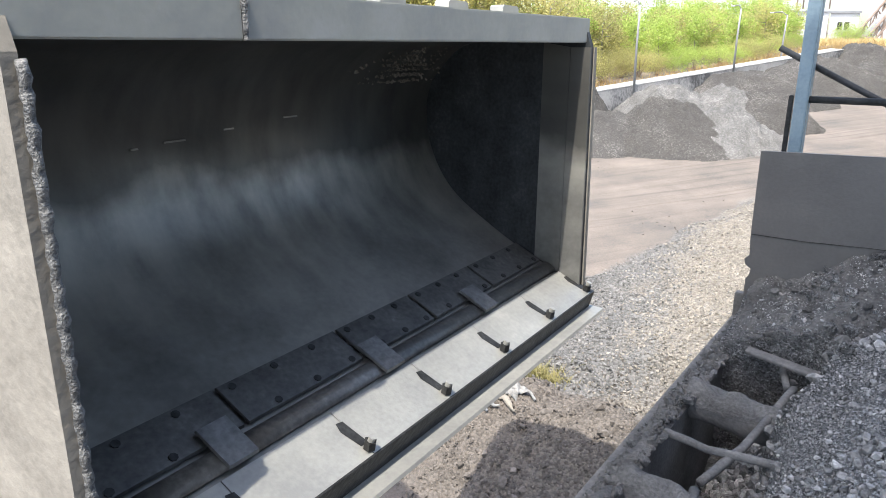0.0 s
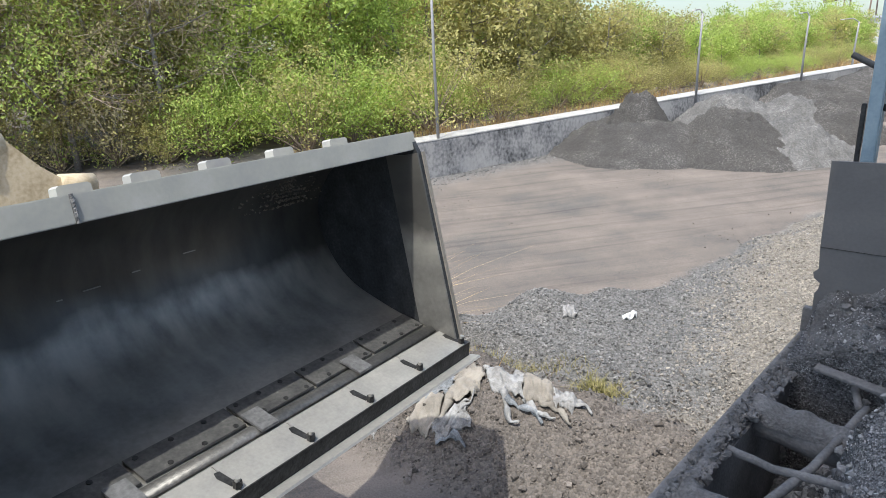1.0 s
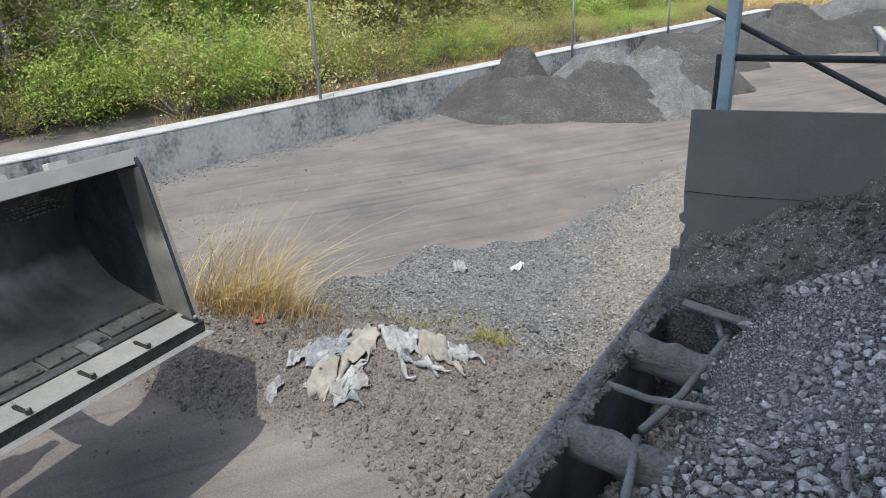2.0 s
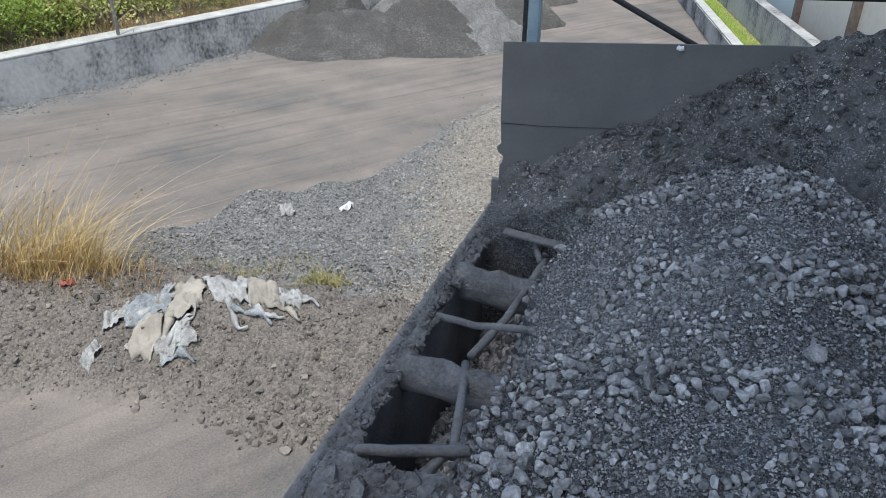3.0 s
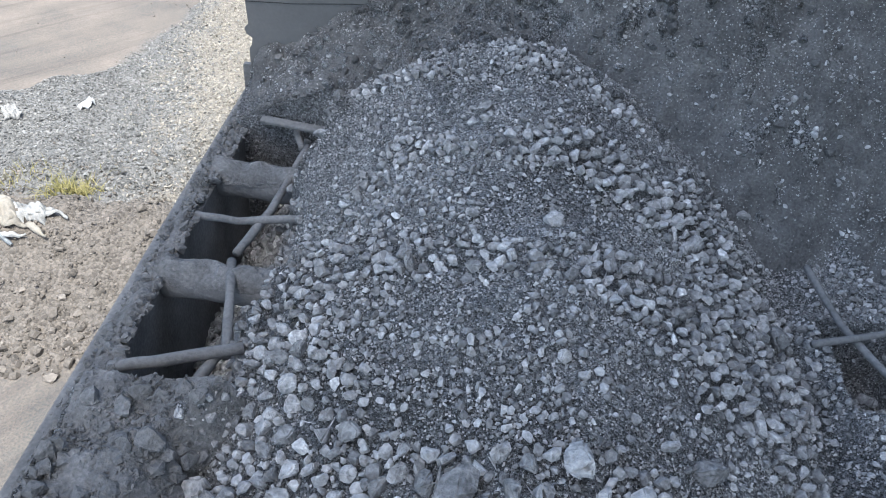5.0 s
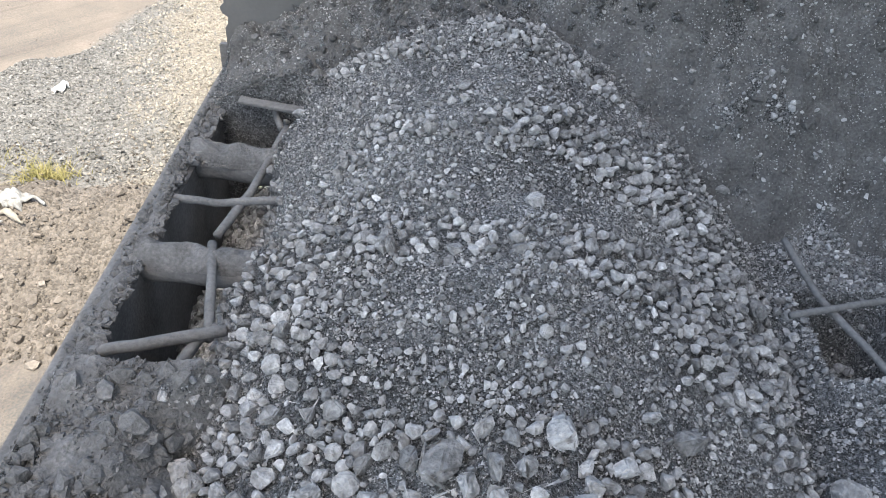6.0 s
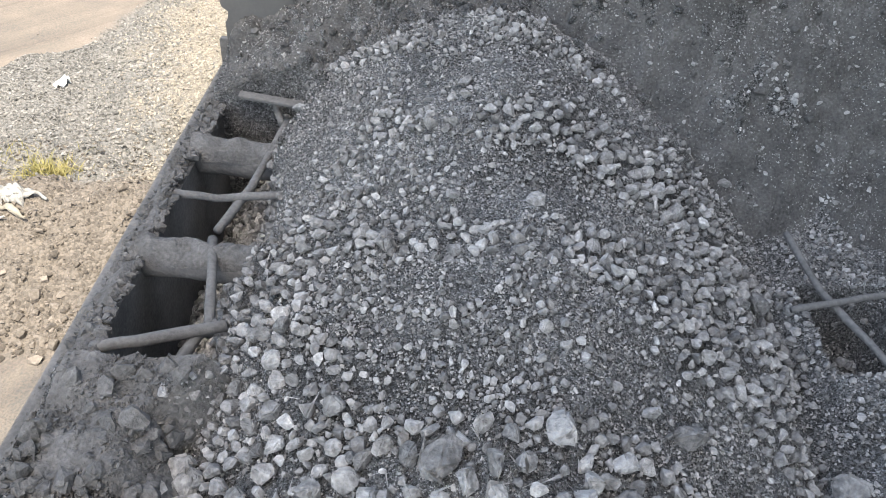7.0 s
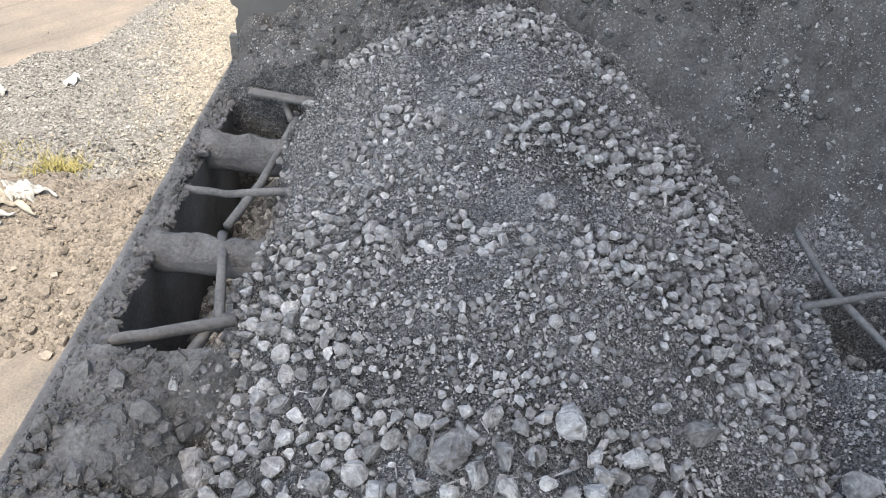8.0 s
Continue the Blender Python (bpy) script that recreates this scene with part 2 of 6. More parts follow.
M_TRUNK = surface("grey_bark", [(0.3, grey(0.16, BROWN)), (0.7, grey(0.34, WARM))], 8, 0.9, 0, 0.6, 40)
M_TWIG = surface("dry_twigs", [(0.3, (0.24, 0.18, 0.14)), (0.7, (0.46, 0.37, 0.3))], 8, 0.9, 0, 0, 40, island=0.5)


def leaf_material(name, lo, mid, hi):
    m = surface(name, [(0.15, lo), (0.5, mid), (0.9, hi)], 0.6, 0.55, 0, 0, 30, fine=0.1, island=0.75, thing=0.5, spec=0.35, space="World")
    m.node_tree.nodes["Principled BSDF"].inputs["Transmission Weight"].default_value = 0.0
    n, l = m.node_tree.nodes, m.node_tree.links
    tr = n.new("ShaderNodeBsdfTranslucent")
    add = n.new("ShaderNodeMixShader")
    add.inputs[0].default_value = 0.5
    ramp = [q for q in n if q.bl_idname == "ShaderNodeValToRGB"][0]
    l.new(ramp.outputs[0], tr.inputs[0])
    l.new(n["Principled BSDF"].outputs[0], add.inputs[1]), l.new(tr.outputs[0], add.inputs[2])
    l.new(add.outputs[0], n["Material Output"].inputs[0])
    return m


M_LEAF = leaf_material("green_leaf", (0.28, 0.38, 0.09), (0.5, 0.62, 0.16), (0.64, 0.72, 0.22))
M_LEAF_DRY = leaf_material("dry_olive_leaf", (0.3, 0.29, 0.11), (0.54, 0.5, 0.2), (0.7, 0.64, 0.28))
M_LEAF_GREY = leaf_material("grey_dusty_leaf", (0.3, 0.27, 0.15), (0.5, 0.45, 0.26), (0.64, 0.57, 0.36))
M_BUILD = surface("white_render_wall", [(0.3, grey(0.6, WARM)), (0.7, grey(0.75, WARM))], 0.6, 0.9, 0, 0.1, 10, space="World")
M_BUILD_TAN = surface("tan_sheet_wall", [(0.3, (0.78, 0.69, 0.55)), (0.7, (0.85, 0.77, 0.64))], 0.6, 0.8, 0, 0.1, 10, space="World")
M_BUILD_PALE = surface("pale_green_sheet_wall", [(0.3, (0.74, 0.82, 0.75)), (0.7, (0.8, 0.86, 0.8))], 0.6, 0.7, 0, 0.1, 10, space="World")
M_GLASS = surface("dark_window_glass", [(0.3, grey(0.03)), (0.7, grey(0.06))], 2, 0.15, 0, 0, 10)
M_RUST = surface("rusty_truss_steel", [(0.3, (0.2, 0.14, 0.1)), (0.7, (0.36, 0.29, 0.24))], 1, 0.8, 0, 0.1, 10)
M_ROOF = surface("sheet_roof", [(0.3, grey(0.3)), (0.7, grey(0.4))], 1, 0.6, 0.3, 0.1, 10)


def ground_material():
    """Packed ore dust with tyre streaks; zones from the vertex attribute: red rubble, green gravel, blue pale gravel."""
    m = surface("yard_ground", [(0.3, grey(0.12, WARM)), (0.5, grey(0.165, (1.15, 1, 0.88))), (0.68, grey(0.215, (1.15, 1, 0.88)))], 0.55, 0.96, 0, 0.8, 60, fine=0.3, space="World", bump_dist=0.012)
    n, l = m.node_tree.nodes, m.node_tree.links
    b = n["Principled BSDF"]
    ramp = [q for q in n if q.bl_idname == "ShaderNodeValToRGB"][0]
    geo = n.new("ShaderNodeNewGeometry")
    # tyre streaks: noise drawn out along the lane
    mp = n.new("ShaderNodeMapping")
    mp.vector_type = "TEXTURE"
    mp.inputs["Rotation"].default_value = (0, 0, radians(54))
    mp.inputs["Scale"].default_value = (6.0, 0.4, 1)
    l.new(geo.outputs["Position"], mp.inputs[0])
    st = n.new("ShaderNodeTexNoise")
    st.inputs["Scale"].default_value, st.inputs["Detail"].default_value = 1.3, 7
    l.new(mp.outputs[0], st.inputs["Vector"])
    sr = n.new("ShaderNodeValToRGB")
    sr.color_ramp.elements[0].position, sr.color_ramp.elements[0].color = 0.36, (0.72, 0.72, 0.74, 1)
    sr.color_ramp.elements[1].position, sr.color_ramp.elements[1].color = 0.6, (1.06, 1.04, 1.02, 1)
    l.new(st.outputs["Fac"], sr.inputs[0])
    mul = n.new("ShaderNodeMix")
    mul.data_type, mul.blend_type = "RGBA", "MULTIPLY"
    mul.inputs["Factor"].default_value = 0.5
    l.new(ramp.outputs[0], mul.inputs["A"]), l.new(sr.outputs[0], mul.inputs["B"])
    # thin dark tyre lines
    mp2 = n.new("ShaderNodeMapping")
    mp2.vector_type = "TEXTURE"
    mp2.inputs["Rotation"].default_value = (0, 0, radians(56))
    mp2.inputs["Scale"].default_value = (4.0, 0.11, 1)
    l.new(geo.outputs["Position"], mp2.inputs[0])
    ln = n.new("ShaderNodeTexNoise")
    ln.inputs["Scale"].default_value, ln.inputs["Detail"].default_value = 0.8, 5
    l.new(mp2.outputs[0], ln.inputs["Vector"])
    lr = n.new("ShaderNodeValToRGB")
    lr.color_ramp.elements[0].position, lr.color_ramp.elements[0].color = 0.33, (0.66, 0.66, 0.68, 1)
    lr.color_ramp.elements[1].position, lr.color_ramp.elements[1].color = 0.45, (1, 1, 1, 1)
    l.new(ln.outputs["Fac"], lr.inputs[0])
    mul2 = n.new("ShaderNodeMix")
    mul2.data_type, mul2.blend_type = "RGBA", "MULTIPLY"
    mul2.inputs["Factor"].default_value = 0.55
    l.new(mul.outputs["Result"], mul2.inputs["A"]), l.new(lr.outputs[0], mul2.inputs["B"])
    last = mul2.outputs["Result"]
    att = n.new("ShaderNodeAttribute")
    att.attribute_name = "zone"
    sep = n.new("ShaderNodeSeparateColor")
    l.new(att.outputs["Color"], sep.inputs[0])
    cell = n.new("ShaderNodeTexVoronoi")
    cell.inputs["Scale"].default_value = 48
    l.new(geo.outputs["Position"], cell.inputs["Vector"])
    csep = n.new("ShaderNodeSeparateColor")
    l.new(cell.outputs["Color"], csep.inputs[0])
    nz = n.new("ShaderNodeTexNoise")
    nz.inputs["Scale"].default_value, nz.inputs["Detail"].default_value = 5, 8
    l.new(geo.outputs["Position"], nz.inputs["Vector"])
    tone = n.new("ShaderNodeMix")
    tone.data_type = "FLOAT"
    tone.inputs["Factor"].default_value = 0.45
    l.new(csep.outputs["Red"], tone.inputs["A"]), l.new(nz.outputs["Fac"], tone.inputs["B"])
    # grains stand proud in the loose zones alone
    loose = n.new("ShaderNodeMath")
    loose.operation = "MAXIMUM"
    l.new(sep.outputs["Red"], loose.inputs[0]), l.new(sep.outputs["Green"], loose.inputs[1])
    grain = n.new("ShaderNodeBump")
    grain.invert = True
    grain.inputs["Distance"].default_value = 0.014
    l.new(loose.outputs[0], grain.inputs["Strength"])
    l.new(cell.outputs["Distance"], grain.inputs["Height"])
    old = b.inputs["Normal"].links[0].from_socket
    l.new(old, grain.inputs["Normal"]), l.new(grain.outputs[0], b.inputs["Normal"])
    for ch, lo, hi in (("Red", grey(0.085, DIRT), grey(0.2, DIRT)), ("Green", grey(0.09, WARM), grey(0.25, WARM)), ("Blue", grey(0.13, SAND), grey(0.31, SAND))):
        r2 = n.new("ShaderNodeValToRGB")
        r2.color_ramp.elements[0].position, r2.color_ramp.elements[0].color = 0.15, (*lo, 1)
        r2.color_ramp.elements[1].position, r2.color_ramp.elements[1].color = 0.85, (*hi, 1)
        l.new(tone.outputs["Result"], r2.inputs[0])
        mx = n.new("ShaderNodeMix")
        mx.data_type = "RGBA"
        l.new(sep.outputs[ch], mx.inputs["Factor"])
        l.new(last, mx.inputs["A"]), l.new(r2.outputs[0], mx.inputs["B"])
        last = mx.outputs["Result"]
    l.new(last, b.inputs["Base Color"])
    return m


M_GROUND = ground_material()
# ---- mesh tools ----
RNG = np.random.default_rng(7)


def vnoise(x, y, s=0):
    """Smooth value noise on arrays, about -1 to 1."""
    xi, yi = np.floor(x).astype(np.int64), np.floor(y).astype(np.int64)
    fx, fy = x - xi, y - yi
    fx, fy = fx * fx * (3 - 2 * fx), fy * fy * (3 - 2 * fy)

    def h(a, b):
        v = (a * 374761393 + b * 668265263 + s * 1442695041) & 0xFFFFFFFF
        v = ((v ^ (v >> 13)) * 1274126177) & 0xFFFFFFFF
        return ((v ^ (v >> 16)) & 0xFFFF) / 32767.5 - 1
    a, b, c, d = h(xi, yi), h(xi + 1, yi), h(xi, yi + 1), h(xi + 1, yi + 1)
    return (a * (1 - fx) + b * fx) * (1 - fy) + (c * (1 - fx) + d * fx) * fy


def fbm(x, y, octaves=5, s=0, gain=0.5):
    v, a = 0, 1.0
    for o in range(octaves):
        v = v + a * vnoise(x * 2 ** o + 17 * o, y * 2 ** o - 9 * o, s + o)
        a *= gain
    return v


def smooth(a, b, x):
    t = np.clip((x - a) / (b - a), 0, 1)
    return t * t * (3 - 2 * t)


def mesh_from(name, co, faces, material, shade=False):
    """A mesh from arrays: co (n,3), faces (m,k) all with k corners."""
    me = bpy.data.meshes.new(name)
    co, faces = np.asarray(co, np.float32), np.asarray(faces, np.int32)
    k = faces.shape[1]
    me.vertices.add(len(co))
    me.vertices.foreach_set("co", co.ravel())
    me.loops.add(faces.size)
    me.loops.foreach_set("vertex_index", faces.ravel())
    me.polygons.add(len(faces))
    me.polygons.foreach_set("loop_start", np.arange(0, faces.size, k, dtype=np.int32))
    me.polygons.foreach_set("use_smooth", np.full(len(faces), shade))
    me.materials.append(material)
    me.update(calc_edges=True)
    me.validate()
    return me


def under(ob, parent):
    if parent is not None:
        ob.parent = parent
    return ob


def part(name, bm, material, parent=None, label="", shade=False):
    """Links a bmesh as one mesh object under a thing or a part."""
    me = bpy.data.meshes.new(name)
    bmesh.ops.recalc_face_normals(bm, faces=bm.faces)
    for fc in bm.faces:
        fc.smooth = shade
    bm.to_mesh(me)
    bm.free()
    me.materials.append(material)
    ob = under(new(name, me), parent)
    return tagged(ob, label) if label else ob


def thing(name, label, category, m=None, group="", kind=""):
    ob = new(name)
    if m is not None:
        ob.matrix_world = m
    return tagged(ob, label, category, group, kind)


def box(lo, hi, bevel=0.0, bm=None):
    bm = bm or bmesh.new()
    g = bmesh.ops.create_cube(bm, size=1)
    lo, hi = Vector(lo), Vector(hi)
    for v in g["verts"]:
        v.co = Vector([lo[i] + (v.co[i] + 0.5) * (hi[i] - lo[i]) for i in range(3)])
    if bevel:
        es = {e for v in g["verts"] for e in v.link_edges}
        bmesh.ops.bevel(bm, geom=list(es), offset=bevel, segments=2, affect="EDGES")
    return bm


def tube(points, radii, sides=10, bm=None, wob=0.0):
    """A capped tube through points."""
    bm = bm or bmesh.new()
    pts = [Vector(p) for p in points]
    if not hasattr(radii, "__len__"):
        radii = [radii] * len(pts)
    rings = []
    for i, p in enumerate(pts):
        d = (pts[min(i + 1, len(pts) - 1)] - pts[max(i - 1, 0)]).normalized()
        a = d.cross(Vector((0, 0, 1)) if abs(d.z) < 0.9 else Vector((1, 0, 0))).normalized()
        b = d.cross(a)
        rings.append([bm.verts.new(p + (a * math.cos(t) + b * math.sin(t)) * radii[i] * (1 + wob * (random.random() - 0.5))) for t in [2 * math.pi * k / sides for k in range(sides)]])
    for r, q in zip(rings, rings[1:]):
        for k in range(sides):
            bm.faces.new((r[k], r[(k + 1) % sides], q[(k + 1) % sides], q[k]))
    bm.faces.new(rings[0][::-1]), bm.faces.new(rings[-1])
    return bm


def prism(poly, axis, lo, hi, bm=None):
    """Extrudes a polygon of (a, b) along an axis (0 = x: a, b are y, z; 1 = y: x, z; 2 = z: x, y)."""
    bm = bm or bmesh.new()

    def at(a, b, c):
        return ((c, a, b), (a, c, b), (a, b, c))[axis]
    lo_v = [bm.verts.new(at(a, b, lo)) for a, b in poly]
    hi_v = [bm.verts.new(at(a, b, hi)) for a, b in poly]
    n = len(poly)
    for i in range(n):
        bm.faces.new((lo_v[i], lo_v[(i + 1) % n], hi_v[(i + 1) % n], hi_v[i]))
    bm.faces.new(lo_v[::-1]), bm.faces.new(hi_v)
    return bm


def rock(points, seed, round_off=0.0):
    """Vertices and triangles of a broken stone: the hull of points near a squashed ball, edges worn if asked."""
    rng = np.random.default_rng(seed)
    p = rng.normal(size=(points, 3))
    p = p / np.linalg.norm(p, axis=1)[:, None] * rng.uniform(0.86, 1.0, (points, 1)) * np.array([1, rng.uniform(0.65, 0.95), rng.uniform(0.5, 0.8)])
    bm = bmesh.new()
    for q in p:
        bm.verts.new(q)
    bmesh.ops.convex_hull(bm, input=bm.verts[:])
    bmesh.ops.delete(bm, geom=[v for v in bm.verts if not v.link_faces], context="VERTS")
    if round_off:
        bmesh.ops.dissolve_limit(bm, angle_limit=radians(9), verts=bm.verts[:], edges=bm.edges[:])
        bmesh.ops.bevel(bm, geom=bm.edges[:], offset=round_off, segments=2, affect="EDGES")
        for v in bm.verts:
            v.co *= 1 + 0.035 * rng.normal()
    bmesh.ops.triangulate(bm, faces=bm.faces[:])
    bmesh.ops.recalc_face_normals(bm, faces=bm.faces[:])
    bm.verts.index_update()
    co = np.array([v.co[:] for v in bm.verts])
    fa = np.array([[v.index for v in f.verts] for f in bm.faces])
    bm.free()
    return co / np.abs(co).max(), fa


def rotations(n, rng, tilt=1.0):
    """n random rotation matrices."""
    q = rng.normal(size=(n, 4))
    q[:, 1:3] *= tilt
    q /= np.linalg.norm(q, axis=1)[:, None]
    w, x, y, z = q.T
    return np.stack([1 - 2 * (y * y + z * z), 2 * (x * y - z * w), 2 * (x * z + y * w), 2 * (x * y + z * w), 1 - 2 * (x * x + z * z), 2 * (y * z - x * w),
                     2 * (x * z - y * w), 2 * (y * z + x * w), 1 - 2 * (x * x + y * y)], 1).reshape(n, 3, 3)


def scatter(name, protos, pts, sizes, material, rng, tilt=0.5, shade=False):
    """Many rocks joined into one mesh."""
    co_all, fa_all, base = [], [], 0
    pick = rng.integers(0, len(protos), len(pts))
    rot = rotations(len(pts), rng, tilt)
    for k, (co, fa) in enumerate(protos):
        idx = np.nonzero(pick == k)[0]
        if not len(idx):
            continue
        v = np.einsum("nij,vj->nvi", rot[idx], co) * sizes[idx][:, None, None] + pts[idx][:, None, :]
        f = fa[None] + (np.arange(len(idx)) * len(co))[:, None, None] + base
        co_all.append(v.reshape(-1, 3)), fa_all.append(f.reshape(-1, 3))
        base += len(idx) * len(co)
    return mesh_from(name, np.concatenate(co_all), np.concatenate(fa_all), material, shade)


def grid_mesh(name, xs, ys, fz, material, shade=True):
    X, Y = np.meshgrid(xs, ys)
    Z = fz(X, Y)
    co = np.stack([X, Y, Z], -1).reshape(-1, 3)
    nx, ny = len(xs), len(ys)
    i = np.arange(nx - 1)[None] + np.arange(ny - 1)[:, None] * nx
    fa = np.stack([i, i + 1, i + nx + 1, i + nx], -1).reshape(-1, 4)
    return mesh_from(name, co, fa, material, shade), X, Y


def grit(seed):
    """An eight-sided crumb."""
    r = np.random.default_rng(seed)
    co = np.array([[1, 0, 0], [-1, 0, 0], [0, 1, 0], [0, -1, 0], [0, 0, 1], [0, 0, -1]]) * r.uniform(0.6, 1.0, (6, 1)) + r.normal(0, 0.18, (6, 3))
    fa = np.array([[0, 2, 4], [2, 1, 4], [1, 3, 4], [3, 0, 4], [2, 0, 5], [1, 2, 5], [3, 1, 5], [0, 3, 5]])
    return co, fa


GRIT = [grit(400 + i) for i in range(6)]
ROCK0 = [rock(9, 100 + i) for i in range(8)]
ROCK1 = [rock(15, 200 + i) for i in range(12)]
ROCK2 = [rock(15, 300 + i, 0.085) for i in range(14)]
# ---- ground ----
WALL_A, WALL_B = (-12.6, 1.3), (-5.0, 29.0)   # foot of the long yard wall


def seg_dist(x, y, a, b):
    ax, ay, bx, by = *a, *b
    t = np.clip(((x - ax) * (bx - ax) + (y - ay) * (by - ay)) / ((bx - ax) ** 2 + (by - ay) ** 2), 0, 1)
    return np.hypot(x - ax - t * (bx - ax), y - ay - t * (by - ay)), t


GRAVEL_EDGE_Y = [3.0, 5.0, 5.4, 5.9, 6.9, 7.7, 9.4, 11.8, 15.0]
GRAVEL_EDGE_X = [-6.0, -5.7, -5.35, -4.95, -4.6, -3.95, -3.75, -3.3, -2.6]


def gravel_amount(x, y):
    """0 outside, 1 well inside the gravel spill beside the hopper."""
    edge = np.interp(y, GRAVEL_EDGE_Y, GRAVEL_EDGE_X) + 0.12 * fbm(x * 1.5, y * 1.5, 3, 3)
    return np.clip((x - edge) / 1.0, 0, 1) * smooth(4.4, 5.2, y + 0.2 * fbm(x, y, 3, 8)) * smooth(13.5, 11, y) * smooth(0.3, -0.6, x)


def rubble_amount(x, y):
    front = np.interp(x, [-8, -6, -4.6, -3.7, -2.3, -1], [2.4, 2.6, 2.75, 2.95, 2.95, 2.9]) + 0.05 * fbm(x * 3, y * 3, 3, 5)
    back = np.interp(x, [-8, -5.5, -4.4, -2.4, -1], [4.0, 4.5, 5.0, 5.3, 5.3])
    return smooth(0, 0.35, y - front) * smooth(0, 0.5, back - y) * smooth(-8.5, -6.2, x)


def ground_z(x, y):
    near = smooth(30, 14, np.hypot(x + 4, y - 6))
    z = 0.02 * fbm(x * 0.5, y * 0.5, 3, 1) * near
    # tyre ruts along the lane
    u, v = x * 0.58 + y * 0.81, y * 0.58 - x * 0.81
    z = z + 0.006 * vnoise(u * 0.3, v * 5, 21) * near
    r = rubble_amount(x, y)
    crest = 0.42 * np.exp(-((y - np.interp(x, [-7, -5.5, -4.4, -3, -1.5], [3.3, 3.5, 3.95, 4.25, 4.4])) / 0.75) ** 2)
    z = z + r * (crest + 0.06 * fbm(x * 2.2, y * 2.2, 5, 11) + 0.05 * np.abs(fbm(x * 6, y * 6, 4, 12, 0.6)))
    g = gravel_amount(x, y)
    bank = 0.3 * smooth(0, 1, g) + 0.45 * smooth(-3.2, -1.2, x) * smooth(0.2, 1, g)
    bank = bank + 0.3 * np.exp(-(((x + 4.4) / 0.5) ** 2 + ((y - 5.85) / 0.5) ** 2)) - 0.1 * np.exp(-(((x + 4.2) / 0.16) ** 2 + ((y - 5.45) / 0.16) ** 2))
    z = z + smooth(0, 0.15, g) * (bank + 0.05 * fbm(x * 1.6, y * 1.6, 4, 31) - 0.06 * np.exp(-((x + 3.1 + 0.25 * (y - 6)) / 0.16) ** 2))
    # loose berm along the wall foot
    d, t = seg_dist(x, y, WALL_A, WALL_B)
    z = z + 0.04 * np.exp(-(np.maximum(d - 0.1, 0) / 0.4) ** 2) * (1 + 0.3 * fbm(x * 1.2, y * 1.2, 3, 41))
    # the ground behind the wall is banked up
    side = (WALL_B[0] - WALL_A[0]) * (y - WALL_A[1]) - (WALL_B[1] - WALL_A[1]) * (x - WALL_A[0])
    length = math.hypot(WALL_B[0] - WALL_A[0], WALL_B[1] - WALL_A[1])
    z = z + smooth(0.1, 0.3, side / length) * (0.62 + 0.08 * fbm(x * 0.8, y * 0.8, 3, 51)) * smooth(60, 45, np.hypot(x, y))
    return z - 0.075 * np.maximum(np.hypot(x, y) - 32, 0)


def spaced(lo, hi, step, far, grow=1.25):
    mid = list(np.arange(lo, hi, step))
    a, s = [], step
    while (mid[0] if not a else a[-1]) > -far:
        s *= grow
        a.append((a[-1] if a else mid[0]) - s)
    b, s = [], step
    while (mid[-1] if not b else b[-1]) < far:
        s *= grow
        b.append((b[-1] if b else mid[-1]) + s)
    return np.array(a[::-1] + mid + b)


me, GX, GY = grid_mesh("ground", spaced(-13.4, -0.9, 0.05, 900), spaced(0.8, 20.0, 0.055, 900, 1.15), ground_z, M_GROUND)
zone = me.color_attributes.new("zone", "FLOAT_COLOR", "POINT")
gx, gy = GX.ravel(), GY.ravel()
ga = smooth(0, 0.12, gravel_amount(gx, gy))
pale = smooth(0.35, -0.4, np.interp(gy, [4.6, 5.3, 7, 9.4, 12], [-2.1, -2.3, -2.75, -3.4, -3.2]) - gx + 0.3 * fbm(gx * 2, gy * 2, 4, 77)) * ga
dw, tw = seg_dist(gx, gy, WALL_A, WALL_B)
berm = np.exp(-(dw / 0.5) ** 2)
col = np.stack([np.maximum(rubble_amount(gx, gy), 0.0) * (1 - ga), np.maximum(ga, berm), pale, np.ones_like(gx)], 1).astype(np.float32)
zone.data.foreach_set("color", col.ravel())
ground = tagged(new("ground", me), "packed grey-brown ore dust ground with tyre tracks", "ground", kind="structure")


def wall_part(a, b, lo, hi, thick, nseg, name, material, label, wav=0.0):
    """A low wall of cast lengths between two plan points."""
    top = tagged(new(name), label, "wall", kind="structure")
    d = Vector((b[0] - a[0], b[1] - a[1], 0))
    L = d.length
    top.matrix_world = Matrix.Translation((a[0], a[1], 0)) @ Matrix.Rotation(math.atan2(d.y, d.x), 4, "Z")
    step = L / nseg
    for i in range(nseg):
        bm = box((i * step + 0.006, 0, lo), ((i + 1) * step - 0.006, thick, hi + wav * (random.random() - 0.5)), 0.02)
        part("wall_panel", bm, material, top)
    return top, L


yard_wall, WL = wall_part(WALL_A, WALL_B, -0.4, 0.80, 0.22, 2, "wall_yard", M_CONCRETE, "stained low concrete retaining wall along the yard", 0.01)
bm = box((0, 0.004, 0.805), (WL, 0.5, 0.835), 0.01)
part("coping", bm, M_COPING, yard_wall, "pale dusty coping slab")
# ---- hopper ----
RIM_X, RIM_IN, RIM_Z = -1.10, -1.0, 1.86


